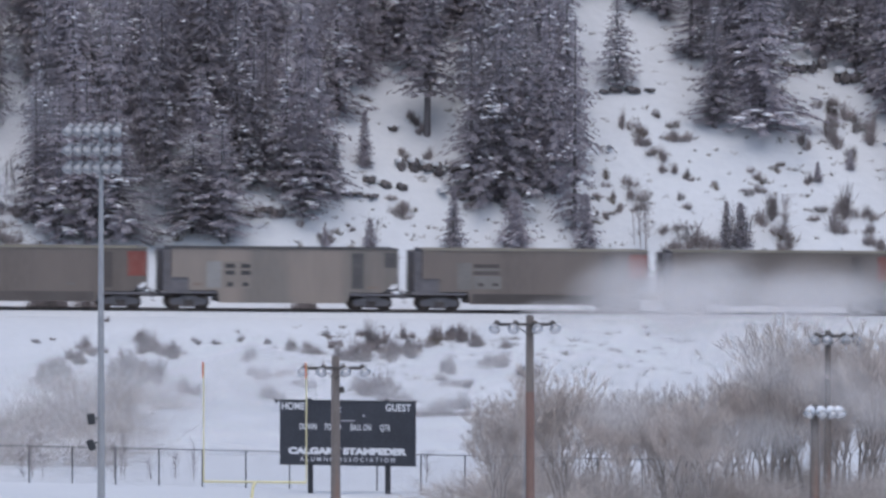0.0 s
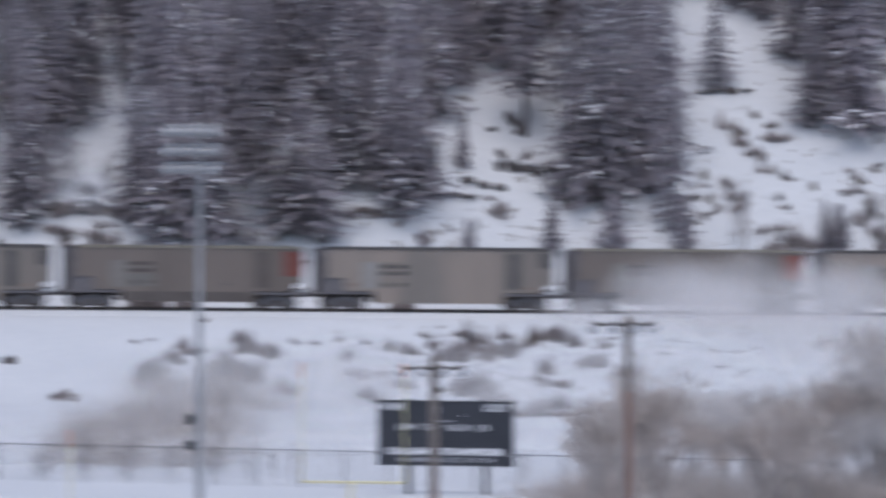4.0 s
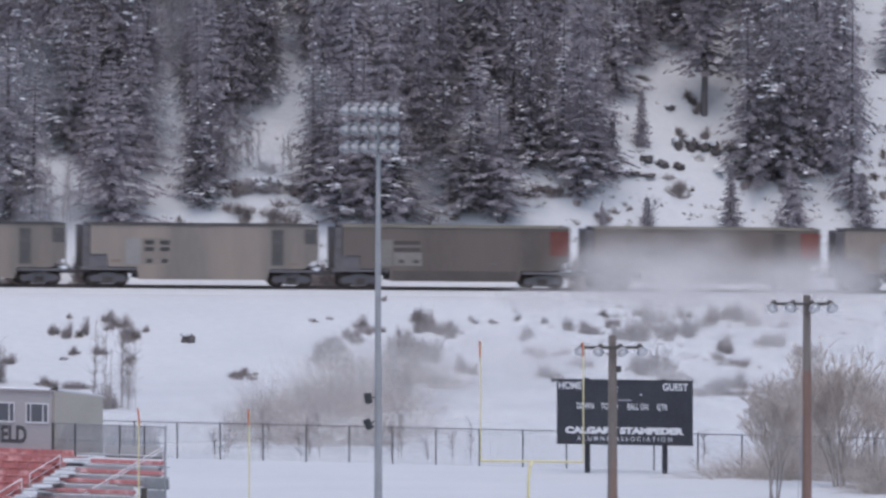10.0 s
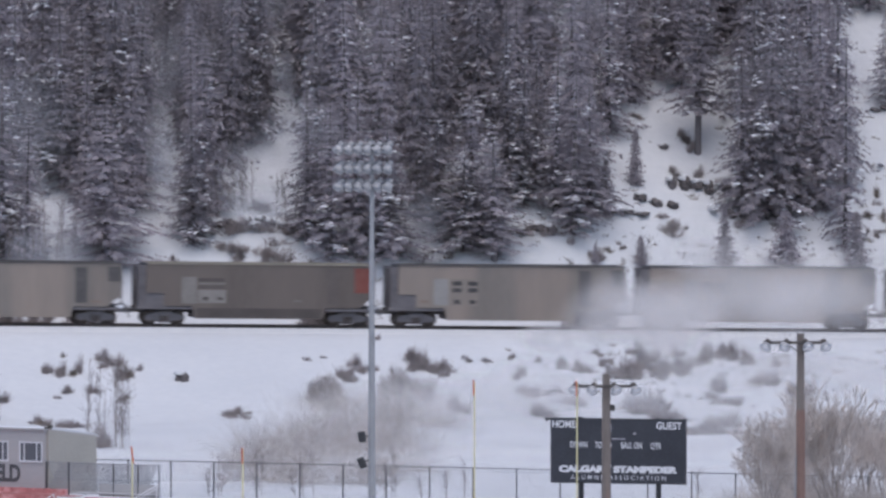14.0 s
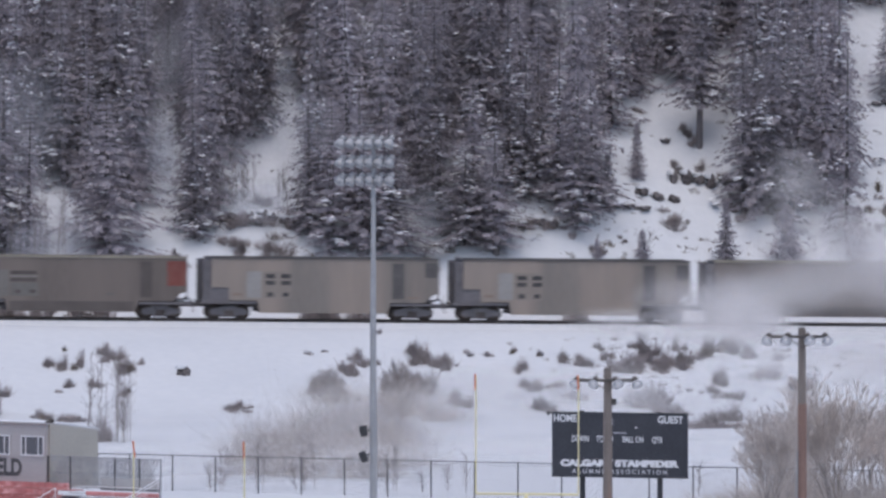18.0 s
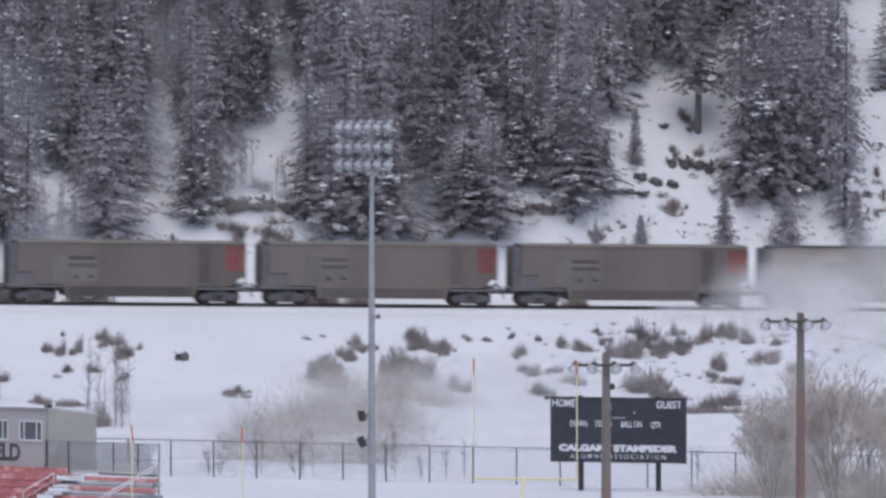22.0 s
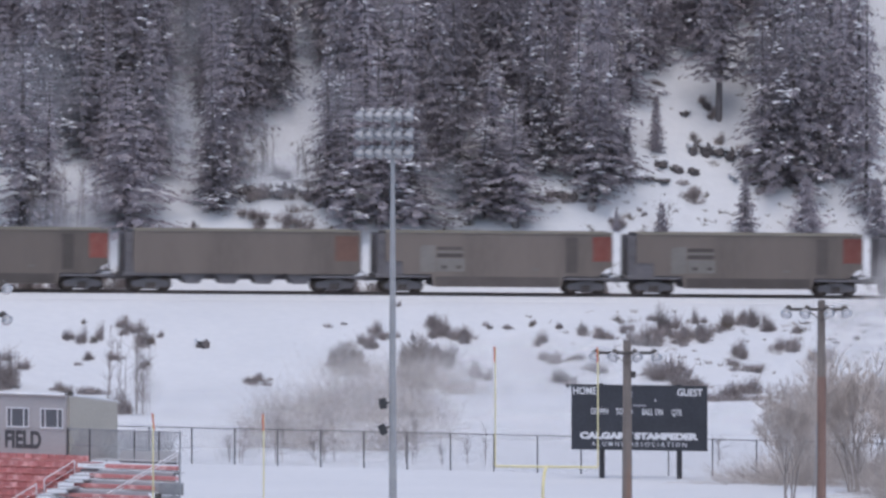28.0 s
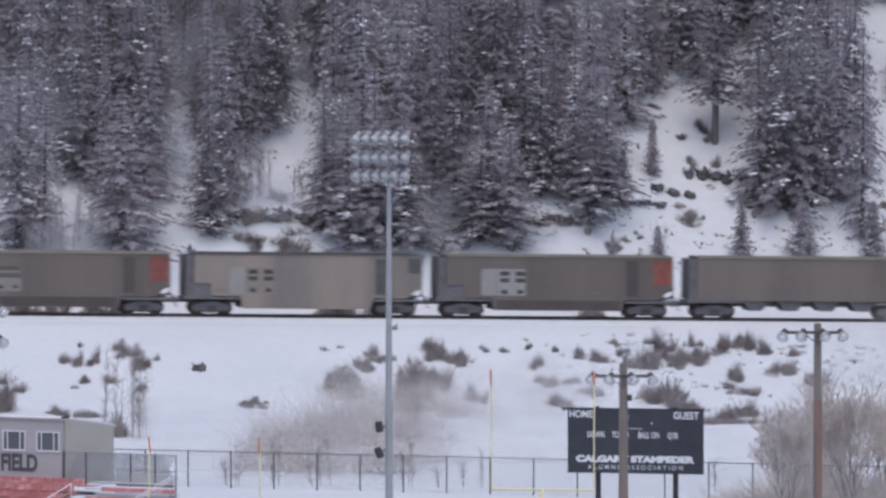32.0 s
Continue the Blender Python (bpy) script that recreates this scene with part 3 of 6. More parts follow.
def conifer_kind(height, spread, seed, label, thin=0.0, snowy=0.5, coarse=1.0, bare=0.0):
    return height, conifer_meshes(height, spread, seed, thin, snowy, coarse, bare), label


TALL = [conifer_kind(14, 2.3, 11, "tall dark spruce with snow on its boughs, on the slope", 0.05, 0.6),
        conifer_kind(15, 2.0, 12, "tall slender dark fir flecked with snow, on the slope", 0.10, 0.42),
        conifer_kind(13, 2.5, 13, "broad dark spruce with snow-laden boughs, on the slope", 0.0, 0.7),
        conifer_kind(16, 2.2, 14, "tall dense dark conifer with little snow, on the slope", 0.05, 0.3),
        conifer_kind(14.5, 1.9, 15, "thin old conifer with gaps in its crown, on the slope", 0.15, 0.5),
        conifer_kind(15, 2.1, 20, "tall conifer with a bare lower trunk, on the slope", 0.1, 0.2, 1.0, 0.22)]
UPPER = [conifer_kind(14, 2.5, 16, "dark spruce in the dense wood above the track", 0.02, 0.35, 2.2),
         conifer_kind(15, 2.2, 17, "slender dark fir in the dense wood, dusted with snow", 0.05, 0.45, 2.2),
         conifer_kind(13, 2.6, 18, "broad dark spruce in the dense wood, snow on its boughs", 0.0, 0.18, 2.2),
         conifer_kind(16, 2.3, 19, "tall dark conifer in the dense wood above the track", 0.05, 0.12, 2.2)]
WIDE = [conifer_kind(12, 2.8, 21, "wide dark spruce with drooping boughs beside the track", 0.0, 0.14),
        conifer_kind(9.5, 1.6, 22, "medium spruce standing apart on the snowy slope", 0.0, 0.5)]
SMALL = [conifer_kind(4.0, 0.85, 31, "small young spruce standing in the snow", 0.0, 0.4),
         conifer_kind(3.6, 1.0, 32, "small bushy young spruce standing in the snow", 0.0, 0.3)]


def plant(kind, along, back, height, widen=1.0, group="conifers of the hillside"):
    full, meshes, label = kind
    k = height / full
    p = ground_at(along, back)
    tree = thing("conifer", Matrix.Translation(p) @ pose(0, 0, 0, random.uniform(-1.5, 1.5), random.uniform(-1.5, 1.5), random.uniform(0, 360)) @ Matrix.Diagonal((k * widen, k * widen, k, 1)), label, "tree", group)
    for name, me in zip(("trunk", "crown", "snow_load"), meshes):
        bit = share(name, me, tree, Matrix())
        if name == "snow_load":
            tagged(bit, kind="stuff")
    return tree


# the trees along the lower edge of the wood: along the railway, back from it, height, width factor
WIDE_TREES = [(-18.0, 13.5, 10.6, 1.48)]
MEDIUM_TREES = [(-12.1, 15.0, 9.2, 1.37), (35.6, 28.1, 6.6, 1.56)]
SMALL_TREES = [(15.1, 17.4, 4.3, 0.79), (17.7, 21.2, 3.7, 1.01), (22.4, 14.5, 4.2, 1.07), (26.5, 14.8, 3.7, 1.64), (16.8, 13.5, 2.0, 1.22), (31.1, 14.7, 3.7, 1.21),
    (40.4, 15.0, 3.1, 1.05), (41.4, 15.0, 2.9, 1.36), (47.4, 20.1, 1.3, 1.36), (49.8, 21.2, 1.3, 1.36), (13.8, 13.3, 1.3, 1.28)]
EDGE_TREES = [(-24.8, 13.7, 12.7, 1.24), (-23.2, 13.7, 9.8, 1.11), (-20.0, 19.6, 13.0, 1.07), (-14.7, 21.2, 14.1, 0.95), (-16.6, 20.7, 15.1, 0.88),
    (-18.4, 20.8, 11.3, 0.96), (-11.9, 28.9, 10.2, 1.01), (-10.7, 26.6, 10.9, 1.0), (-9.1, 24.4, 12.7, 1.0), (-7.6, 24.1, 11.6, 0.99),
    (-6.3, 24.7, 12.6, 0.72), (-4.7, 15.0, 10.6, 1.21), (-3.5, 13.6, 10.3, 1.54), (-1.6, 13.6, 11.8, 1.39), (0.3, 13.9, 9.0, 1.56),
    (-3.5, 19.2, 14.2, 0.77), (-1.7, 17.5, 15.1, 0.88), (0.5, 17.8, 16.6, 0.8), (3.9, 15.9, 7.2, 2.11), (6.1, 16.2, 8.8, 1.51), (3.4, 23.3, 13.0, 0.93),
    (5.4, 22.8, 12.5, 0.97), (7.6, 22.7, 13.4, 0.95)]
MIDDLE_TREES = [(7.2, 13.4, 8.7, 1.88), (5.2, 14.1, 6.8, 1.69), (9.7, 17.6, 9.6, 1.2), (8.8, 18.5, 12.5, 1.02), (12.7, 15.4, 10.5, 1.45), (11.8, 16.9, 10.7, 1.19),
    (14.2, 17.6, 8.8, 1.17), (16.7, 25.8, 11.3, 1.13), (18.6, 28.7, 10.4, 1.22), (20.5, 30.6, 11.1, 1.03), (24.5, 19.4, 11.6, 1.1),
    (26.1, 19.1, 14.7, 0.91), (28.2, 19.6, 13.1, 1.02), (29.9, 19.5, 15.3, 0.75), (30.7, 16.5, 14.0, 0.74), (25.5, 22.3, 15.5, 0.7),
    (31.2, 21.8, 14.4, 0.67), (27.8, 23.3, 15.6, 0.78), (29.6, 23.1, 14.9, 0.81), (22.1, 29.8, 10.6, 1.08), (24.5, 32.2, 9.7, 1.19),
    (-21.0, 22.1, 13.1, 0.92), (-23.1, 20.0, 13.5, 0.9), (-10.3, 31.8, 10.3, 1.06)]
RIGHT_TREES = [(41.1, 31.4, 7.8, 1.39), (41.5, 24.9, 8.3, 1.61), (44.7, 24.9, 12.5, 1.26), (44.0, 29.5, 10.8, 0.95), (50.0, 31.9, 9.1, 1.4), (52.0, 30.7, 9.2, 1.38),
    (53.6, 28.9, 9.8, 1.35), (48.2, 33.6, 9.3, 1.04), (35.9, 37.1, 6.4, 1.52), (38.4, 36.5, 6.3, 1.73), (40.0, 35.0, 7.5, 1.29), (53.8, 20.6, 5.7, 2.12),
    (56.1, 23.5, 10.0, 1.34)]
HIGH_CROWNED = [(22.4, 24.6, 12.7, 1.55)]
# openings between the trees, placed to fit the camera's view
VIEW_GAPS = [(-22.8, 10.8, 1.01, 1.81), (-16.3, 14.6, 0.87, 3.79), (-16.3, 10.6, 1.52, 1.88), (-15.9, 18.2, 0.43, 1.44), (-8.6, 21.2, 0.47, 2.89),
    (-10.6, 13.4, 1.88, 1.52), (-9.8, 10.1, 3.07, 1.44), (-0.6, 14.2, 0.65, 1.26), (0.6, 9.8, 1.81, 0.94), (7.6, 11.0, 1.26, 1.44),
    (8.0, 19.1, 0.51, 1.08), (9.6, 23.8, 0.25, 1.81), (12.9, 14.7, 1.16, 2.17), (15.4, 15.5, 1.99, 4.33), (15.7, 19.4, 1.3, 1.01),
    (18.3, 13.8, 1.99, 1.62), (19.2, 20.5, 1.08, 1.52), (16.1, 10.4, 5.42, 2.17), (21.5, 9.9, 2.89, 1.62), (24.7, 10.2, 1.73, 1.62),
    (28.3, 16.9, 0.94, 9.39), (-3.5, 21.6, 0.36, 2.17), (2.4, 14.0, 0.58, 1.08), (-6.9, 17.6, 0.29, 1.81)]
VIEW_GAPS_RIGHT = [(28.4, 22.4, 0.94, 3.25), (31.6, 19.9, 1.99, 2.17), (31.2, 22.4, 0.9, 1.44), (30.9, 14.8, 3.97, 3.79), (36.3, 12.3, 5.42, 3.61),
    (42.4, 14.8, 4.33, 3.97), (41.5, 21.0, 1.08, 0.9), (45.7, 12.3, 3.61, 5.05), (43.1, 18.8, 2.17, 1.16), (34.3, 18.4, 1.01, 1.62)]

for along, back, height, widen in WIDE_TREES:
    plant(WIDE[0], along, back, height, widen * 1.2)
for along, back, height, widen in MEDIUM_TREES:
    plant(WIDE[1], along, back, height, widen)
for along, back, height, widen in SMALL_TREES:
    plant(SMALL[0] if widen < 1.15 else SMALL[1], along, back, height, widen, "young spruces below the wood")
for i, (along, back, height, widen) in enumerate(EDGE_TREES + MIDDLE_TREES + RIGHT_TREES):
    plant(TALL[(i * 3) % 5], along, back, height, widen * 1.3)
for along, back, height, widen in HIGH_CROWNED:
    plant(TALL[5], along, back, height, widen)


# the wood above; its openings fit the camera's view: sideways and by height, with half-widths
def blocks_view_gap(along, back, height, reach):
    """True where a tree of that height and reach would cover an opening in the camera's view."""
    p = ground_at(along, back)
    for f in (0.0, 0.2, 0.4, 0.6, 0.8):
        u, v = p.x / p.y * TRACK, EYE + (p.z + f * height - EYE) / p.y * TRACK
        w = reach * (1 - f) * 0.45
        if any(((u - gu) / (gw + w)) ** 2 + ((v - gv) / gh) ** 2 < 1 for gu, gv, gw, gh in VIEW_GAPS + VIEW_GAPS_RIGHT):
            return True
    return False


def fill_wood():
    r = random.Random(5)
    taken = [(t[0], t[1]) for t in EDGE_TREES + MIDDLE_TREES + RIGHT_TREES + WIDE_TREES + MEDIUM_TREES + HIGH_CROWNED]
    made = 0
    for _ in range(9000):
        if made >= 215:
            break
        along, back = r.uniform(-46, 62), r.uniform(17, 46)
        height, widen = r.uniform(8, 14), r.uniform(1.0, 1.5)
        gap = 1.2 + 0.03 * back
        if any((along - a) ** 2 + ((back - b) * 0.7) ** 2 < gap * gap for a, b in taken) or blocks_view_gap(along, back, height, 2.4 * widen * height / 14):
            continue
        taken.append((along, back))
        plant(UPPER[r.randrange(4)], along, back, height, widen)
        made += 1


fill_wood()


def joined(name, blocks, material):
    """Four-sided faces, four points each, joined into one mesh."""
    v = np.concatenate(blocks).reshape(-1, 3)
    me = bpy.data.meshes.new(name)
    me.vertices.add(len(v))
    me.vertices.foreach_set("co", v.ravel())
    me.loops.add(len(v))
    me.loops.foreach_set("vertex_index", np.arange(len(v)))
    me.polygons.add(len(v) // 4)
    me.polygons.foreach_set("loop_start", np.arange(len(v) // 4) * 4)
    me.update(calc_edges=True)
    me.materials.append(material)
    return me


def deep_wood():
    """The mass of trees behind the front ones, joined: nobody could count them."""
    r = random.Random(8)
    crown = []
    for _, meshes, _ in UPPER:
        me = meshes[1]
        co = np.empty(len(me.vertices) * 3)
        me.vertices.foreach_get("co", co)
        quad = co.reshape(-1, 4, 3)
        crown.append(quad[np.arange(0, len(quad), 2)])
    out = []
    for _ in range(1000):
        along, back = r.uniform(-56, 72), r.uniform(22, 66)
        p, turn, k, w = ground_at(along, back), r.uniform(0, 6.28), r.uniform(0.55, 0.95), r.uniform(0.9, 1.25)
        if blocks_view_gap(along, back, 14.5 * k, 2.4 * k * w):
            continue
        q = crown[r.randrange(4)]
        c, s = math.cos(turn) * k * w, math.sin(turn) * k * w
        out.append(np.stack([q[..., 0] * c - q[..., 1] * s + p.x, q[..., 0] * s + q[..., 1] * c + p.y, q[..., 2] * k + p.z], -1).reshape(-1, 3))
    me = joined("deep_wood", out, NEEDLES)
    tagged(new("deep_wood", me), "dense dark conifer wood covering the upper hillside", "forest", kind="stuff")


deep_wood()


# ---- bare stems, shrubs and rocks ----
def ribbons(starts, ends, w0, w1, r):
    """Thin tapered twigs as three-sided spikes."""
    d = ends - starts
    side = np.cross(d, r.normal(size=d.shape))
    side /= np.linalg.norm(side, axis=1)[:, None] + 1e-9
    other = np.cross(d / (np.linalg.norm(d, axis=1)[:, None] + 1e-9), side)
    w0, w1 = np.asarray(w0).reshape(-1, 1), np.asarray(w1).reshape(-1, 1)
    ring = [side, -0.5 * side + 0.866 * other, -0.5 * side - 0.866 * other]
    v = np.stack([starts + k * w0 for k in ring] + [ends + k * w1 for k in ring], 1).reshape(-1, 3)
    n = len(starts)
    f = (np.arange(n)[:, None, None] * 6 + np.array([[0, 1, 4, 3], [1, 2, 5, 4], [2, 0, 3, 5]])[None]).reshape(-1, 4)
    return v, f


def shrub_mesh(seed, width, height, count, material, name="twigs", lean=0.6, thick=0.02, clumps=5):
    r = np.random.RandomState(seed)
    a, rad = r.uniform(0, 6.283, count), np.sqrt(r.uniform(0, 1, count))
    clump = r.randint(0, clumps, count)
    ca, cr, ch = r.uniform(0, 6.283, clumps), r.uniform(0.15, 0.42, clumps) * width, r.uniform(0.35, 1.0, clumps)
    base = np.stack([np.cos(ca)[clump] * cr[clump] + np.cos(a) * rad * width * 0.16, np.sin(ca)[clump] * cr[clump] + np.sin(a) * rad * width * 0.16, np.full(count, -0.1)], 1)
    h = height * r.uniform(0.45, 1.0, count) * (1 - 0.4 * rad) * ch[clump]
    tip = base + np.stack([np.cos(a) * rad * width * 0.6 * lean * r.uniform(0.3, 1, count), np.sin(a) * rad * width * 0.6 * lean * r.uniform(0.3, 1, count), h], 1)
    tip += r.normal(size=(count, 3)) * 0.08 * width
    mid = base + (tip - base) * r.uniform(0.35, 0.7, (count, 1))
    fork = mid + (tip - mid) * 0.8 + r.normal(size=(count, 3)) * 0.16 * height
    fork2 = mid + (tip - mid) * 0.6 + r.normal(size=(count, 3)) * 0.2 * height
    s, e = np.concatenate([base, mid, mid]), np.concatenate([tip, fork, fork2])
    s[:, 2] = np.maximum(s[:, 2], -0.15)
    e[:, 2] = np.maximum(e[:, 2], 0.02)
    v, f = ribbons(s, e, np.full(len(s), thick), np.full(len(s), thick * 0.5), r)
    return raw(name, v, f, material)


def rock_mesh(seed):
    bm = bmesh.new()
    bmesh.ops.create_icosphere(bm, subdivisions=3, radius=1)
    r = np.random.RandomState(seed)
    o = r.uniform(-9, 9, 3)
    for v in bm.verts:
        p = v.co * 1.4 + Vector(o)
        v.co *= 0.72 + 0.6 * noise.noise(p) + 0.26 * noise.noise(p * 2.7)
    return mesh_of("stone", bm, ROCK)


def snow_cap_mesh(seed):
    bm = bmesh.new()
    bmesh.ops.create_icosphere(bm, subdivisions=3, radius=1)
    for v in bm.verts:
        p = v.co * 1.3 + Vector((seed * 3.1, 0, 0))
        v.co *= 0.86 + 0.3 * noise.noise(p)
        v.co.z = max(v.co.z, -0.25)
    me = mesh_of("snow_cap", bm, SNOW)
    me.polygons.foreach_set("use_smooth", [True] * len(me.polygons))
    return me


SHRUBS = [shrub_mesh(41, 1.0, 0.8, 100, BRUSH, thick=0.0105), shrub_mesh(42, 1.2, 0.6, 80, BRUSH, thick=0.0105), shrub_mesh(43, 0.9, 1.0, 105, BRUSH, thick=0.0105), shrub_mesh(44, 1.1, 0.7, 80, DRY_GRASS, thick=0.0105)]
ROCKS = [rock_mesh(51), rock_mesh(52), rock_mesh(53)]
CAPS = [snow_cap_mesh(1), snow_cap_mesh(2), snow_cap_mesh(3)]


def shrub_place(along, back, width, height):
    return Matrix.Translation(ground_at(along, back)) @ pose(0, 0, 0, 0, 0, random.uniform(0, 360)) @ Matrix.Diagonal((width * 1.1, width * 0.8, height * 1.6, 1))


def shrub(along, back, width, height, label="low leafless shrub poking through the snow", group="shrubs in the snow"):
    ob = new("shrub", SHRUBS[random.randrange(3 if width > 1 else 4)])
    ob.matrix_basis = shrub_place(along, back, width, height)
    return tagged(ob, label, "shrub", group)


def loose_quads(me):
    co, vi = np.empty(len(me.vertices) * 3), np.empty(len(me.loops), dtype=np.int32)
    me.vertices.foreach_get("co", co)
    me.loops.foreach_get("vertex_index", vi)
    return co.reshape(-1, 3)[vi]


def dome_mesh(seed, count, thick):
    """A rounded, dense bush of fine short twigs, one metre in radius."""
    r = np.random.RandomState(seed)
    d = r.normal(size=(count, 3))
    d[:, 2] = np.abs(d[:, 2])
    d /= np.linalg.norm(d, axis=1)[:, None]
    edge = np.array([0.85 + 0.35 * noise.noise(Vector(p) * 2.2 + Vector((seed, 0, 0))) for p in d])
    p = d * (edge * r.uniform(0.15, 1.0, count) ** 0.45)[:, None]
    v, f = ribbons(p * 0.9, p + r.normal(size=(count, 3)) * 0.07, np.full(count, thick), np.full(count, thick * 0.5), r)
    return raw("twigs", v, f, DOME_TWIGS)


def rock(along, back, width, height, depth=None):
    i = random.randrange(3)
    p = ground_at(along, back)
    p.z += 0.1 * height
    r = thing("rock", Matrix.Translation(p) @ pose(0, 0, 0, 0, 0, -SKEW), "dark rock half buried in the snow, with a snow cap", "rock", "rocks on the slope")
    share("stone", ROCKS[i], r, Matrix.Diagonal((width / 2, (depth or width) / 2, height / 2, 1)))
    share("snow_cap", CAPS[i], r, pose(random.uniform(-0.1, 0.1) * width, 0.2 * width, height * 0.26, 0, random.uniform(-8, 8), 0) @ Matrix.Diagonal((width * 0.5, (depth or width) * 0.5, height * 0.24, 1)))
    return r


# shrubs: along the railway, back from it, width, height
BANK_SHRUBS = [(-24.1, -9.8, 0.5, 0.51), (-25.1, -14.3, 1.2, 0.94), (-24, -14.1, 1.1, 1.09), (-25.1, -18.2, 0.8, 0.65), (-25.8, -19.4, 0.5, 0.43),
    (-21.5, -11.9, 1.2, 0.94), (-21.1, -14.8, 1.2, 1.23), (-23.3, -18.3, 0.9, 0.94), (-21.6, -19.7, 0.7, 0.72), (-19.8, -13.4, 0.5, 0.43),
    (-29, -61.7, 1.8, 1.45), (-31.2, -25.4, 2.5, 2.54), (-29.6, -20.1, 1.1, 0.72), (-30.5, -18.2, 0.9, 1.09), (-27.6, -26.3, 1.2, 0.51),
    (-26.2, -29.9, 2.2, 0.72), (-1.9, -12, 1.7, 1.23), (-1.9, -9.8, 1.1, 0.72), (-5.5, -13.6, 1.4, 0.94), (-1, -13.4, 1.3, 0.94),
    (-0.5, -14.5, 1.3, 1.09), (-8.8, -11.2, 0.5, 0.43), (-7.6, -10.5, 0.4, 0.29), (-3.4, -5.3, 0.4, 0.29)]
BANK_SHRUBS += [(-6.8, -15.8, 1.4, 0.94), (-2.7, -20.4, 2.2, 1.45), (-15.5, -24.7, 1.3, 0.51), (-14.5, -24, 0.9, 0.36), (-1.2, -22.7, 1.4, 0.94),
    (1.7, -11, 0.9, 0.58), (2.6, -10.9, 0.7, 0.43)]
BANK_SHRUBS_RIGHT = [(4.4, -10.1, 0.7, 0.72), (4.3, -14.3, 1.1, 1.09), (3.9, -18.4, 1.2, 0.87), (6.1, -10.7, 0.7, 0.43), (7.5, -11.4, 1.1, 0.87),
    (8.5, -12.8, 1.2, 0.8), (10.1, -8.6, 0.7, 0.51), (10.5, -10.7, 1.1, 0.72), (10.9, -14.5, 1.8, 1.3), (12.7, -11.4, 1.7, 1.3),
    (12.5, -8.5, 1.1, 0.72), (13.3, -14.3, 1.6, 0.8), (14.8, -12.9, 1.7, 1.3), (15.1, -9.1, 1.1, 0.8), (16.7, -10.5, 1.4, 1.3),
    (18.2, -8.2, 1.2, 0.94), (18.8, -9.6, 1.6, 1.23), (19.4, -11.2, 1.1, 0.8), (16.4, -17.7, 1.2, 1.23), (16, -21.7, 1.8, 0.65),
    (11.9, -23.7, 3.3, 1.59), (12, -27.5, 2.2, 0.94), (4.2, -24.4, 1.8, 0.87), (5.9, -18.4, 1.1, 0.65)]
BANK_SHRUBS_RIGHT += [(6.5, -21.3, 1.4, 0.94), (10.1, -48.8, 2.9, 1.09), (12.8, -41.2, 2.2, 1.3), (19.7, -16, 1.4, 1.09), (21.3, -11.3, 1.1, 0.87),
    (21, -19.2, 1.8, 1.09)]
TRACKSIDE_BRUSH = [(-25, 6.6, 1.3, 1.34), (-25.2, 7.8, 1.1, 1.52), (-26.6, 7.6, 1.4, 1.43), (-28.5, 8.6, 1, 1.69), (-20.2, 8.5, 1.6, 0.98),
    (-24.2, 6.8, 1.2, 1), (-28.5, 8.9, 1.1, 1.01), (-27.5, 7.9, 1.3, 1.1), (-22.6, 8.4, 1.3, 1.29), (-20.9, 8.8, 1, 1.6),
    (-18.9, 8.5, 1.6, 1.24), (-23.5, 8.2, 1.2, 1.68), (-23.8, 10.3, 1.3, 0.98), (-25.8, 9.9, 1.2, 0.93), (-27.2, 6.8, 1.7, 1.87),
    (-20.8, 8.9, 1.5, 1.07), (-5.7, 8.6, 1.2, 0.95), (-2.6, 8.3, 1.3, 1.22), (-5.8, 8, 1.6, 1.64), (-5.3, 6.6, 1.5, 1.17),
    (-4.4, 6.6, 1.4, 1.29), (-4.8, 8.2, 1.2, 1.45), (-2.6, 7, 1.2, 0.94), (11.2, 9.1, 1.1, 1.32)]
TRACKSIDE_BRUSH += [(10.9, 9.1, 1, 1.78), (11.3, 7, 1.6, 1.65), (11.4, 8.7, 1.1, 1.82), (-35.7, 7.9, 1.1, 1.81), (-38.1, 8.7, 1.4, 1.73),
    (-35.3, 7.2, 1.4, 1.39), (-36.3, 9.3, 1.1, 1.09), (-42.5, 7.6, 0.9, 1.53), (-39.9, 7.2, 1, 1.18), (-41, 7.6, 1.3, 1.45),
    (-32.2, 10.5, 0.9, 1.13), (-35, 7.1, 1.6, 1.12), (-33.6, 9.1, 1.5, 0.93)]
HILL_SHRUBS = [(-9.4, 13.5, 1.4, 1.09), (-6.7, 13.4, 2.2, 1.3), (-10.1, 16, 2.2, 0.8), (-8.7, 15.9, 2.5, 0.87), (-7.2, 15.8, 2.5, 0.87),
    (-6.1, 15.9, 1.4, 0.72), (8.9, 15.1, 1.8, 0.72), (10.4, 15.4, 1.4, 0.65), (19.2, 16.9, 1.8, 0.87), (20.4, 17.7, 0.5, 0.4), (20.6, 22.3, 0.9, 0.6), (22.1, 22.6, 0.9, 0.6),
    (23.4, 22, 0.9, 0.7), (21.8, 25.4, 1.2, 0.8), (18.4, 25.4, 0.8, 0.5), (19, 27.2, 0.9, 0.45), (12.5, 14.6, 1.1, 0.65)]
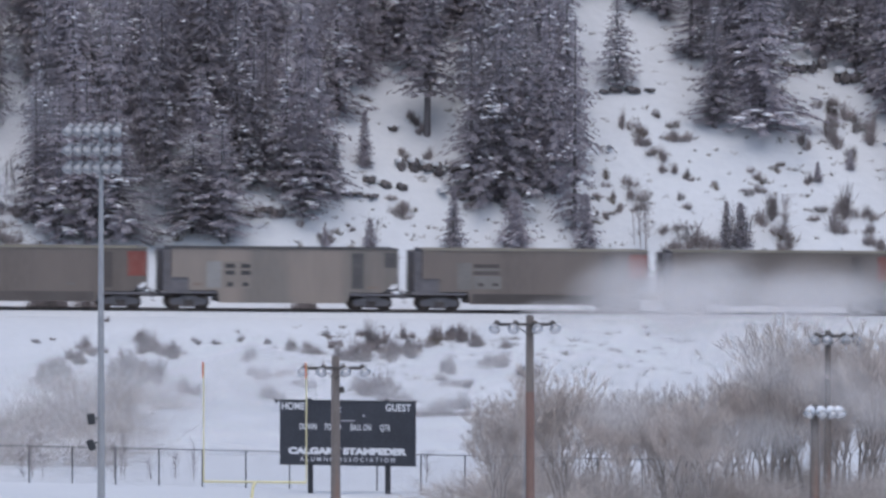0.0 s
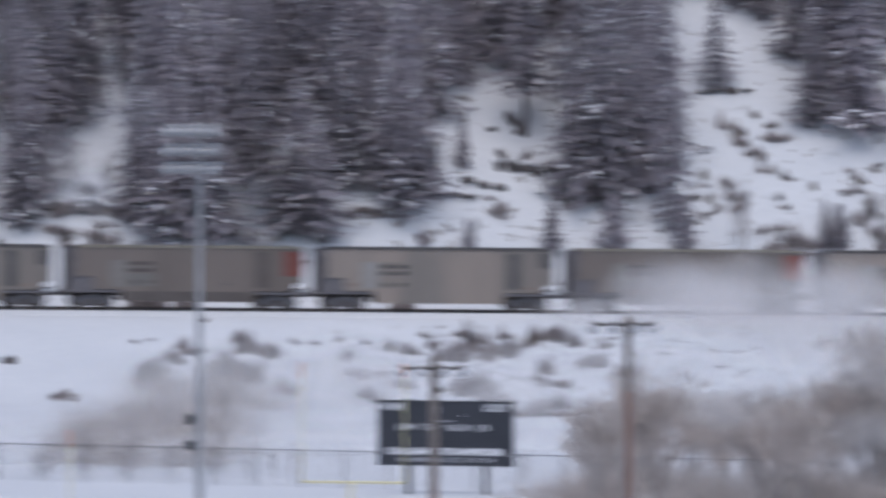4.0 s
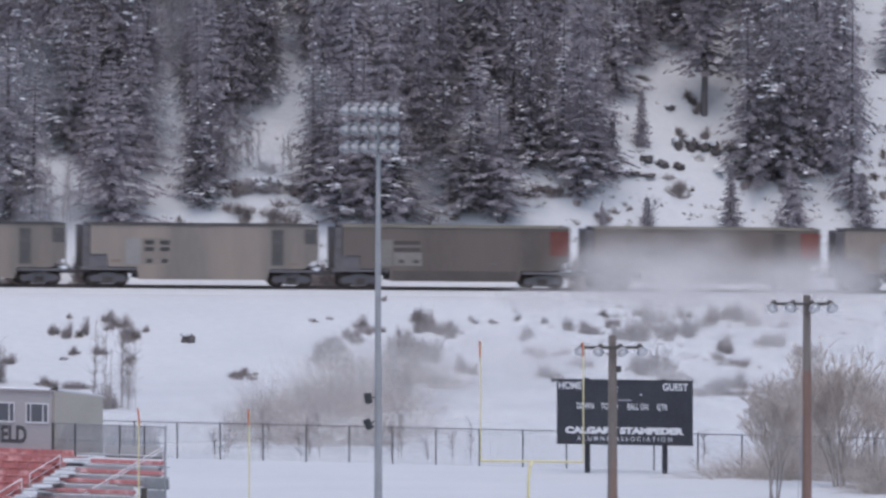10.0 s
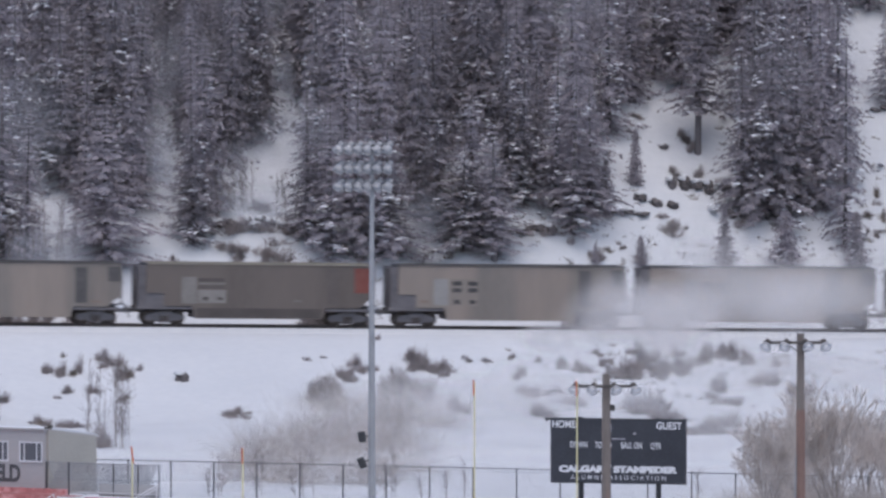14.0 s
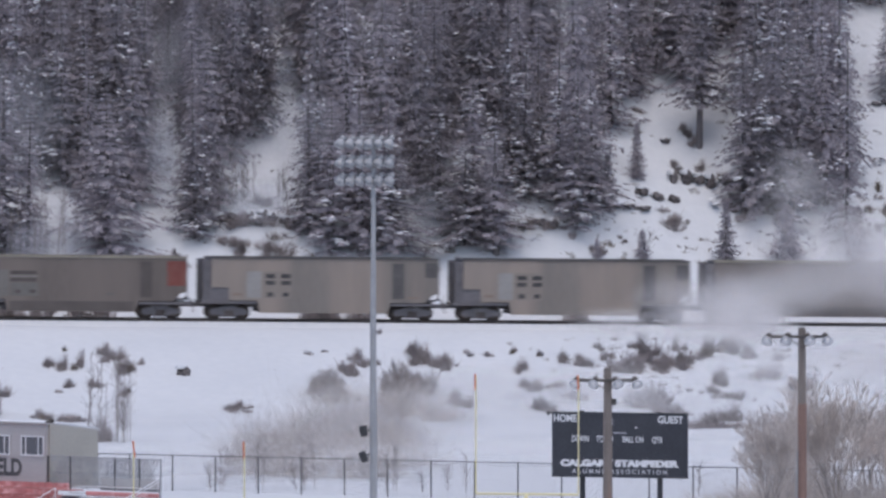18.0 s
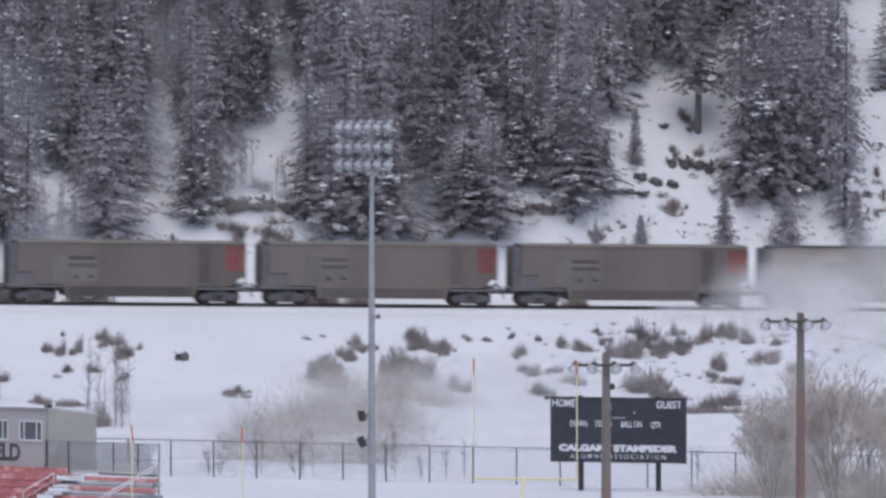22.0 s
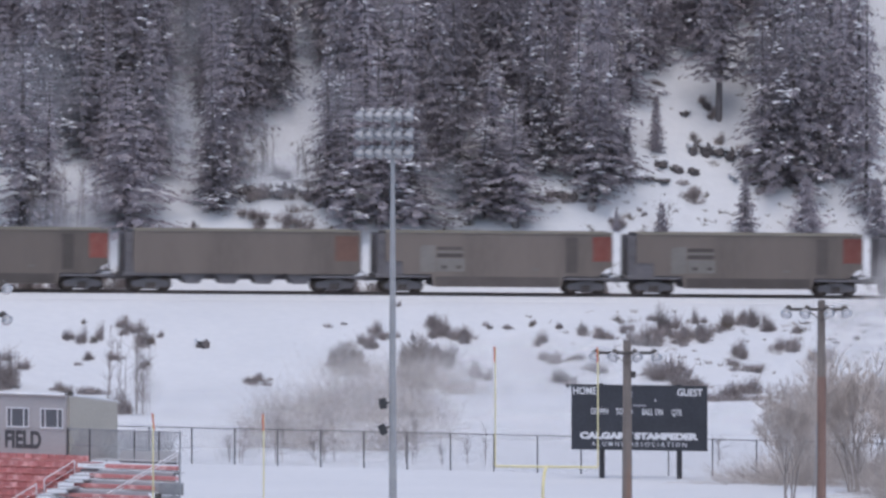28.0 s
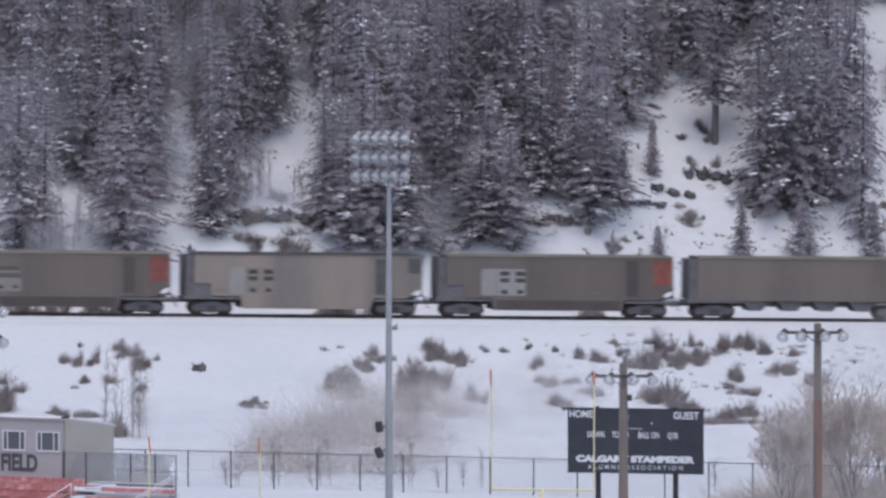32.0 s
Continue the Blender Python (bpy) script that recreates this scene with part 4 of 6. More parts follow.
HILL_SHRUBS += [(14.7, 14.3, 0.9, 0.72), (15.8, 14.7, 0.7, 0.51), (16.9, 14.2, 0.7, 0.65), (13.8, 13.5, 1.1, 0.58), (1.4, 14.1, 1.8, 0.72),
    (2.7, 13.6, 1.4, 0.58), (23.9, 18.4, 1.1, 0.58), (26.6, 19.1, 1.2, 0.58), (-13.8, 13.4, 0.7, 0.51), (4.2, 13.6, 1.1, 0.51)]
HILL_SHRUBS_RIGHT = [(32.5, 18.7, 0.8, 0.58), (33.2, 17.6, 0.9, 0.51), (34, 18, 0.7, 0.51), (33.5, 20.4, 0.9, 1.09), (36.4, 23.7, 1.3, 1.01),
    (35.2, 24.3, 1, 0.94), (37.8, 25.5, 0.9, 0.58), (38.6, 24.6, 1.4, 0.94), (38.8, 20.4, 0.9, 0.58), (33.5, 18.5, 0.7, 0.87),
    (35.4, 18.7, 1.4, 0.94), (37.5, 21.8, 1.3, 0.8), (38.2, 18.7, 0.9, 0.8), (40.5, 19.6, 0.7, 0.58), (43.9, 17.2, 1.8, 1.45),
    (43.9, 20, 1.1, 0.72), (44.8, 21, 0.9, 0.72), (48.6, 17.2, 2, 1.81), (47, 17.5, 1.1, 0.65), (50, 16.8, 1.1, 0.87), (48.9, 24.5, 1.4, 1.45),
    (49.6, 26.4, 1.3, 0.94), (51.2, 24.8, 1.4, 1.45), (50, 22.6, 1.1, 0.87)]
HILL_SHRUBS_RIGHT += [(43.3, 21, 0.9, 0.72), (42.6, 19.1, 0.9, 0.51), (44.5, 15.3, 1.4, 1.09), (38.9, 15.2, 2.2, 0.87), (37.4, 15, 1.8, 0.72),
    (49.9, 14.3, 1.4, 1.09), (32.2, 16.9, 0.7, 0.51), (47, 23.6, 1.1, 0.87), (46.9, 20, 0.7, 0.72)]
ROCK_ROWS = [(-17.4, -16, 0.99, 0.95), (37.7, 27.9, 0.9, 0.5), (20.2, 24.8, 0.9, 0.5)]
# long undercut ledges with snow on top
LEDGES = [(-8.9, 16.3, 3.3, 0.88), (-6.6, 16.1, 3.3, 0.74), (10.3, 15.3, 2.6, 0.74), (16.8, 18.2, 2.2, 0.51), (18.8, 19.8, 2.6, 0.81), (21.5, 21.6, 2.9, 1.1),
    (23.2, 21.4, 1.8, 0.74), (25.4, 19.4, 3.7, 0.66), (35.4, 27.3, 2.6, 0.51), (48.6, 30.6, 2.8, 1.03), (52.0, 29.5, 2.9, 1.25), (53.9, 28.7, 2.9, 1.32)]

SCRUB = []
LOOSE = [loose_quads(me) for me in SHRUBS]
for rows in (TRACKSIDE_BRUSH, BANK_SHRUBS, BANK_SHRUBS_RIGHT, HILL_SHRUBS, HILL_SHRUBS_RIGHT):
    for along, back, width, height in rows:
        n = 1 if width < 0.6 else 2 if width < 1.2 else 4
        shrub(along, back, width * (random.uniform(0.55, 0.85) if n > 1 else 1.0), height * random.uniform(0.7, 1.2))
        for _ in range(n - 1):
            size = random.uniform(0.45, 0.8)
            m = np.array(shrub_place(along + random.uniform(-0.5, 0.5) * width, back + random.uniform(-0.9, 0.9) * width, width * size, height * random.uniform(0.55, 0.95)))
            SCRUB.append(LOOSE[random.randrange(3)] @ m[:3, :3].T + m[:3, 3])
tagged(new("scrub", joined("scrub", SCRUB, BRUSH)), "low leafless scrub scattered over the snowy slopes", "scrub", kind="stuff")
# two rounded bushes above the willows: along the railway, back from it, half-width, height
DOMES = [(-9.1, -20.9, 1.6, 1.67), (-4.9, -23, 1.6, 2.9)]
for i, (along, back, width, height) in enumerate(DOMES):
    ob = new("round_bush", dome_mesh(5 + i, 2600, 0.009))
    ob.matrix_basis = Matrix.Translation(ground_at(along, back)) @ Matrix.Diagonal((width, width, height, 1))
    tagged(ob, "rounded brown bush of dense fine twigs on the bank", "bush", "round bushes on the bank")
for along, back, width, height in ROCK_ROWS:
    for k in range(1 if width < 1 else 3):
        size = random.uniform(0.4, 0.75) if width > 1 else 1.0
        rock(along + (k - 1) * width * 0.33 if width > 1 else along, back + random.uniform(-0.3, 0.3), width * size, height * random.uniform(0.7, 1.15))
for along, back, width, height in LEDGES:
    count = max(2, round(width / 0.75))
    for k in range(count):
        rock(along + ((k + 0.5) / count - 0.5) * width * 1.1 + random.uniform(-0.15, 0.15), back + random.uniform(-0.25, 0.25), random.uniform(0.8, 1.3), height * random.uniform(0.8, 1.35))


# the thicket of tall bare willow at the foot of the embankment, and the bare stems beside it
def willow(along, back, width, height, seed, count, material=TWIGS, label="tall thicket of bare grey-brown willow twigs", thick=0.0042):
    ob = new("willow_bush", shrub_mesh(seed, width, height, count, material, "willow_bush", 0.75, thick, 9))
    ob.matrix_basis = Matrix.Translation(ground_at(along, back))
    return tagged(ob, label, "bush", "bare willow bushes below the embankment")


WILLOWS = [(-23.1, -91.4, 5, 4.32, 420), (-20.2, -83.7, 5, 5.4, 460), (-17, -76.3, 5.4, 5.76, 520), (-9.3, -22.7, 2.9, 2.16, 260),
    (-13.8, -69, 5.4, 5.76, 520), (-5.4, -29, 4, 3.78, 520), (-17.4, -100.3, 5.4, 4.68, 360), (-27, -110.5, 4.3, 3.24, 300),
    (-4.6, -37.3, 3.2, 2.52, 220), (-24.3, -114.8, 4.7, 3.6, 300), (-21.4, -115.3, 4.3, 3.6, 300)]
for i, (along, back, width, height, count) in enumerate(WILLOWS):
    willow(along, back, width, height, 60 + i, int(count * 1.25))


def bare_tree_meshes(seed, height, levels=5, spread=0.55, trunk=0.12, twig=0.008, stems=(1, 3), fan=0.14):
    """A trunk that forks into ever finer limbs and twigs."""
    r = random.Random(seed)
    s, e, w0, w1 = [], [], [], []

    def grow(p, d, length, w, depth):
        steps = 2 if depth else 1
        for _ in range(steps):
            q = p + d * (length / steps)
            d2 = (d + Vector((r.gauss(0, 0.09), r.gauss(0, 0.09), r.gauss(0.03, 0.05)))).normalized()
            s.append(tuple(p)), e.append(tuple(q)), w0.append(w), w1.append(w * 0.82)
            p, d, w = q, d2, w * 0.82
            if depth and r.random() < 0.85:
                side = Vector((r.gauss(0, 1), r.gauss(0, 1), r.gauss(0.15, 0.3))).normalized()
                grow(p, (d * (1 - spread) + side * spread + Vector((0, 0, 0.18))).normalized(), length * r.uniform(0.5, 0.75), max(twig, w * 0.55), depth - 1)
        if depth:
            for _ in range(2 if depth > 1 else 3):
                side = Vector((r.gauss(0, 1), r.gauss(0, 1), r.gauss(0.2, 0.3))).normalized()
                grow(p, (d * 0.75 + side * spread * 0.8).normalized(), length * r.uniform(0.6, 0.82), max(twig, w * 0.7), depth - 1)

    for k in range(r.randint(*stems)):
        grow(Vector((r.uniform(-2.5, 2.5) * fan, r.uniform(-2.5, 2.5) * fan, -0.5)), Vector((r.gauss(0, fan), r.gauss(0, fan), 1)).normalized(), height * r.uniform(0.26, 0.34), trunk * r.uniform(0.7, 1), levels)
    s, e, w0, w1 = np.array(s), np.array(e), np.array(w0), np.array(w1)
    rr = np.random.RandomState(seed)
    thick = w0 > trunk * 0.28
    tv, tf = ribbons(s[thick], e[thick], w0[thick], w1[thick], rr)
    bv, bf = ribbons(s[~thick], e[~thick], w0[~thick], w1[~thick], rr)
    return raw("trunk", tv, tf, BARK_GREY), raw("crown", bv, bf, COTTON_TWIGS)


BARK_GREY = surface("grey_bark", (0.24, 0.210, 0.195), (0.36, 0.322, 0.30), 2, 16, 0.9, bump=0.4)
BARE = [bare_tree_meshes(70 + i, 9, 5, 0.36, 0.10, 0.011, (3, 5), 0.15) for i in range(4)]


def stem_clump_meshes(seed, stems, height, width):
    """Straight thin stems side by side with short side twigs."""
    r = np.random.RandomState(seed)
    s, e, w0, w1 = [], [], [], []
    for _ in range(stems):
        p = np.array([r.uniform(-0.5, 0.5) * width, r.uniform(-0.5, 0.5) * width, -0.3])
        h = height * r.uniform(0.6, 1.0)
        top = p + np.array([r.normal(0, 0.16), r.normal(0, 0.16), h + 0.3])
        s.append(p), e.append(top), w0.append(0.022), w1.append(0.008)
        for _ in range(34):
            u = r.uniform(0.2, 1.0)
            q = p + (top - p) * u
            s.append(q), e.append(q + np.array([r.normal(0, 0.3), r.normal(0, 0.3), r.uniform(0.15, 0.7)])), w0.append(0.011), w1.append(0.006)
    s, e, w0, w1 = np.array(s), np.array(e), np.array(w0), np.array(w1)
    big = w0 > 0.018
    return (raw("stems", *ribbons(s[big], e[big], w0[big], w1[big], r), BARK_GREY), raw("twigs", *ribbons(s[~big], e[~big], w0[~big], w1[~big], r), BRUSH))


def bare_tree(place, meshes, k, label, group, name="bare_tree"):
    t = thing(name, Matrix.Translation(place) @ pose(0, 0, 0, 0, 0, random.uniform(0, 360)) @ Matrix.Diagonal((k, k, k, 1)), label, "tree", group)
    for part_name, me in zip(("trunk", "crown"), meshes):
        share(part_name, me, t, Matrix())
    return t


def on_ground(x, y):
    return Vector((x, y, float(land(x, y))))


THICKET_MESHES = []
# cottonwoods beyond the end of the field: x, y, size
COTTONWOODS = [(19.97, 1222.64, 0.6), (19.07, 1150.85, 0.83), (20.35, 1180.18, 0.63), (21.29, 1190.75, 0.62), (22.34, 1203.43, 0.7),
    (23.1, 1223.04, 0.55), (22.72, 1166.41, 0.97), (23.23, 1166.86, 0.91), (25.14, 1217.21, 0.69), (25.62, 1207.31, 0.66),
    (25.93, 1173.98, 0.66), (27.06, 1197.87, 0.67), (27.21, 1195.27, 0.59), (28.45, 1193.8, 0.75), (28.28, 1183.48, 0.77),
    (28.52, 1161.32, 0.82), (29.29, 1157.53, 0.91), (30.74, 1178.11, 0.8), (31.77, 1199.65, 0.45), (30.89, 1155.09, 0.87),
    (32.56, 1182.36, 0.94), (33.95, 1204.07, 0.77), (33.77, 1180.33, 1), (34.93, 1188.29, 0.92), (36.17, 1204.05, 0.92)]
MORE_COTTONWOODS = [(35.2, 1185, 1.25), (36.6, 1175, 1.2), (39.9, 1180, 1.3), (41.2, 1172, 1.35), (35.96, 1185.69, 0.98), (37.06, 1195.58, 0.94), (38.31, 1204.25, 0.8), (38.26, 1196.48, 0.83), (38.55, 1172.4, 1.08), (39.64, 1197.65, 1),
    (39.82, 1167.03, 1.18), (41.93, 1210.96, 0.95), (42.48, 1204.87, 0.93), (41.99, 1187.55, 1.07), (42.53, 1176.93, 1.03)]
FENCE_SAPLINGS = [(-31.9, -130.4, 2, 2.72, 1.09), (-32.7, -130.3, 1, 2.25, 0.36), (-29.9, -130.7, 2, 2.72, 0.87), (-27, -131.2, 3, 2.9, 1.59),
    (-27.8, -131.1, 1, 1.81, 0.36), (-22.7, -133.3, 3, 2.61, 1.45), (-21.2, -135.1, 1, 1.63, 0.36), (-19.1, -135.4, 2, 2.17, 1.23),
    (-6.1, -141.8, 1, 2.17, 0.36), (-23.6, -131.7, 1, 1.45, 0.36)]
HILL_SAPLINGS = [(35, 15.1, 7, 4.28, 1.23), (44.2, 14.8, 5, 3.26, 0.94), (40.7, 15.1, 4, 2.9, 0.72), (41.8, 15, 4, 2.17, 0.94), (16.8, 13.7, 3, 1.63, 0.51),
    (38, 15.2, 4, 1.45, 1.45)]
STEM_CLUMPS = [(-10.1, 17.4, 6, 3.31, 1.6), (-8.8, 17.5, 6, 3.49, 1.8), (-5.8, 17.3, 5, 2.94, 1.5), (-20.7, 13.8, 5, 4.0, 1.5), (2.3, 18.7, 4, 2.6, 1.0),
    (-29.4, -64.3, 11, 5.98, 2.54), (-27.9, -61.8, 6, 5.43, 1.09), (-31.2, -25.4, 5, 2.9, 1.45), (-22.3, 13, 9, 4.71, 2.17),
    (-24.5, 13, 7, 4.35, 1.81), (4.5, 17.6, 6, 4.35, 1.81), (3.4, 20, 5, 4.35, 1.45)]
THICKET = [(18.5, 1178.2, 5.2, 2.05), (20.4, 1175.2, 3.8, 3.43), (22.8, 1194.1, 3.6, 3.88), (24.5, 1173.8, 4.2, 3.59), (25.5, 1158.8, 4.6, 4.05),
    (27.9, 1165, 5.2, 4.56), (30.4, 1187.6, 5.1, 3.79), (31.4, 1162.6, 4, 3.83), (33.3, 1164, 4.6, 3.88), (36.3, 1187, 5.4, 3.72),
    (37.6, 1173.8, 4.7, 3.5), (39, 1160.2, 4, 3.9), (41.5, 1165.1, 5.5, 4.59)]
for i, (x, y, k) in enumerate(COTTONWOODS + MORE_COTTONWOODS):
    bare_tree(on_ground(x, y), BARE[i % 4], k, "bare grey-brown cottonwood with a mass of fine twigs", "cottonwoods beyond the field")
for rows, label, group in ((STEM_CLUMPS, "clump of thin straight bare aspen stems in the snow", "bare aspens on the slopes"),
                           (FENCE_SAPLINGS, "thin leafless saplings behind the chain-link fence", "saplings behind the fence"),
                           (HILL_SAPLINGS, "slender leafless birch on the snowy slope", "bare saplings on the slope")):
    for along, back, stems, height, width in rows:
        clump = thing("sapling_clump", Matrix.Translation(ground_at(along, back)), label, "tree", group)
        for part_name, me in zip(("stem", "crown"), stem_clump_meshes(int(along * 7) % 97, int(stems), height, width)):
            bit = share(part_name, me, clump, Matrix())
            if part_name == "stem":
                tagged(bit, kind="stuff")
for i, (x, y, width, height) in enumerate(THICKET):
    ob = new("thicket_bush", shrub_mesh(90 + i % 5, width, height, 420, TWIGS, "thicket_bush", 1.1, 0.010, 7) if i < 5 else THICKET_MESHES[i % 5])
    if i < 5:
        THICKET_MESHES.append(ob.data)
    ob.matrix_basis = Matrix.Translation(on_ground(x, y)) @ pose(0, 0, 0, 0, 0, 70 * i)
    tagged(ob, "dense grey-brown bush of fine bare twigs", "bush", "bushes under the cottonwoods")


# ---- tufts of dead grass and twigs on the open slopes ----
def make_tufts():
    r = np.random.RandomState(17)
    starts, ends = [], []
    for _ in range(1100):
        if r.uniform() < 0.86:
            along, back = r.uniform(-14, 52), r.uniform(9, 34)
            if along < 24 and back > 18 and r.uniform() < 0.7:
                continue
        else:
            along, back = r.uniform(4, 34), r.uniform(-23, -6)
        p = ground_at(along, back)
        size = r.uniform(0.1, 0.32)
        for _ in range(r.randint(5, 14)):
            b = np.array(p) + np.array([r.normal(0, size * 0.5), r.normal(0, size * 0.5), -0.04])
            starts.append(b), ends.append(b + np.array([r.normal(0, size * 0.6), r.normal(0, size * 0.6), r.uniform(0.4, 1.2) * size]))
    v, f = ribbons(np.array(starts), np.array(ends), np.full(len(starts), 0.02), np.full(len(starts), 0.006), r)
    tagged(new("dead_grass", raw("dead_grass", v, f, DRY_GRASS)), "tufts of dead grass poking through the snow", "grass", kind="stuff")


make_tufts()


# ---- the sports ground ----
def place(x, y, turn=0.0, z=None):
    return pose(x, y, float(land(x, y)) if z is None else z, 0, 0, turn)


def bowl_lamp(parent, m, snow=False):
    """A floodlight: a dark ballast housing, a pale bowl and its bulging glass."""
    lamp = part("floodlight", lathe([(0.05, 0.40), (0.15, 0.38), (0.17, 0.20), (0.12, 0.12)], 10), DARK_WOOD if not snow else LAMP_METAL, parent)
    lamp.matrix_basis = m @ Matrix.Diagonal((0.98, 0.98, 0.98, 1))
    part("reflector", lathe([(0.10, 0.14), (0.22, 0.05), (0.31, -0.10), (0.33, -0.2), (0.30, -0.2), (0.18, 0.02), (0.05, 0.1)], 16), CERAMIC, lamp)
    part("glass", lathe([(0.31, -0.19), (0.29, -0.27), (0.21, -0.34), (0.02, -0.37)], 16), LENS, lamp)
    if snow:
        part("snow_cap", lathe([(0.33, -0.08), (0.29, 0.16), (0.18, 0.34), (0.06, 0.42)], 10), TREE_SNOW, lamp, "cap of snow")
    return lamp


def stadium_light():
    """Tall steel mast with three rows of floodlights and two loudspeakers."""
    mast = thing("stadium_light", place(-2.32, 1100.0, 0), "tall galvanised steel light mast with three rows of floodlights", "light mast")
    part("mast", rods(((0, 0, -0.3), (-0.02, 0, 12), 0.215, 0.165), ((-0.02, 0, 12), (0.0, 0, 23.1), 0.165, 0.10), n=14), GALVANISED, mast)
    part("base_plate", boxes((-0.35, 0.35, -0.35, 0.35, 0, 0.06)), GALVANISED, mast)
    for row, z in enumerate((22.88, 21.88, 20.95)):
        arm = part("crossarm", boxes((-1.82, 1.02, -0.09, 0.03, z - 0.03, z + 0.07), bevel=0.01), GALVANISED, mast)
        for i in range(6):
            x = -1.70 + i * 0.495 + (0.06 if i == 5 else 0)
            m = pose(x, -0.25, z - 0.22, -34, 0, -50) @ Matrix.Diagonal((1.0, 1.0, 1.15, 1))
            lamp = part("floodlight", lathe([(0.05, 0.36), (0.13, 0.33), (0.15, 0.18), (0.13, 0.1)], 10), GALVANISED, mast)
            lamp.matrix_basis = m
            part("reflector", lathe([(0.12, 0.14), (0.22, 0.04), (0.29, -0.12), (0.30, -0.2), (0.27, -0.2), (0.17, 0.0), (0.05, 0.08)], 14), CERAMIC, lamp)
            part("glass", lathe([(0.27, -0.2), (0.2, -0.235), (0.02, -0.25)], 14), CERAMIC, lamp)
    for z, tilt in ((7.65, -9), (6.3, -24)):
        sp = part("loudspeaker", boxes((-0.19, 0.17, -0.2, 0.2, -0.28, 0.28), bevel=0.04), BLACK_METAL, mast, "black loudspeaker")
        sp.matrix_basis = pose(-0.52, -0.1, z, 0, tilt, 8)
        part("bracket", boxes((0.15, 0.42, -0.04, 0.04, -0.05, 0.03)), BLACK_METAL, sp)
    return mast


stadium_light()


def flood_pole(x, y, height, arm_drop, lamps, label, turn=0.0, radius=0.2, box_at=None, second=None, conduit=False, snow=False):
    """A wooden pole with a braced crossarm of floodlights."""
    p = thing("flood_pole", place(x, y, turn), label, "light pole", "wooden flood poles")
    part("pole", rods(((0, 0, -0.4), (0, 0, height * 0.5), radius * 1.12, radius), ((0, 0, height * 0.5), (0, 0, height), radius, radius * 0.86), n=12), POLE_WOOD, p)
    if conduit:
        part("lower_sleeve", rods(((0, 0, -0.2), (0.01, -0.01, height * 0.5), radius * 1.15, radius * 1.03), ((0.01, -0.01, height * 0.5), (0.01, -0.01, height * 0.66), radius * 1.03, radius * 1.01), n=12), POLE_RED, p, "reddish preserved lower half of the pole")
    for drop in (arm_drop, second):
        if drop is None:
            continue
        z = height - drop
        lo, hi = min(lamps) - 0.15, max(lamps) + 0.15
        arm = part("crossarm", boxes((lo, hi, -radius - 0.13, -radius - 0.01, z - 0.08, z + 0.08), bevel=0.015), DARK_WOOD, p)
        part("brace", rods(((-0.75, -radius - 0.05, z - 0.05), (-0.02, -radius, z - 0.6), 0.025), ((0.75, -radius - 0.05, z - 0.05), (0.02, -radius, z - 0.6), 0.025), n=6), DARK_WOOD, p)
        for i, lx in enumerate(lamps):
            side = 1 if lx > 0 else -1
            bowl_lamp(p, pose(lx, -radius - 0.2, z - 0.14, -30, -34 * side, -18 * side), snow)
    if box_at:
        part("switch_box", boxes((radius * 0.8, radius + 0.22, -0.14, 0.1, box_at - 0.18, box_at + 0.16), bevel=0.02), DARK_WOOD, p)
    if conduit:
        part("conduit", rods(((-radius - 0.03, -0.12, 0), (-radius - 0.02, -0.1, height * 0.45), 0.035), n=6), GALVANISED, p)
        part("guy_wire", rods(((-0.55, -0.4, 0), (-radius, -0.05, height * 0.42), 0.018), n=5), GALVANISED, p)
    part("pole_top", rods(((0, 0, height), (0, 0, height + 0.06), radius * 0.86, radius * 0.6), n=12), DARK_WOOD, p)
    return p


flood_pole(10.32, 1150, 8.99, 0.62, (-1.75, -0.75, 0.5, 1.55), "weathered wooden pole with a dark crossarm of floodlights", 0.0, 0.25, 7.19)
flood_pole(20.53, 1130, 11.86, 0.42, (-1.85, -0.85, 0.35, 1.3), "weathered wooden pole with floodlights and a reddish lower half", 0.0, 0.235, None, None, True)
flood_pole(-23.68, 1085, 15.10, 0.75, (-1.5, -0.45, 0.45, 1.45), "grey wooden pole with two crossarms of floodlights before the stand", 20.0, 0.22, None, 2.35)
flood_pole(37.76, 1170, 9.58, 0.25, (-0.7, 0.0, 0.95, 1.55), "weathered wooden pole with floodlights among the cottonwoods", 0.0, 0.2)
flood_pole(36.73, 1160, 5.86, 0.2, (-0.3, 0.35, 0.9, 1.35), "lower wooden pole with snow-capped floodlights", 0.0, 0.26, None, None, False, True)


LETTERS_SOFT = surface("soft_white_letters", (0.50, 0.50, 0.53), (0.62, 0.62, 0.65), 2, 12, 0.7, bump=0)


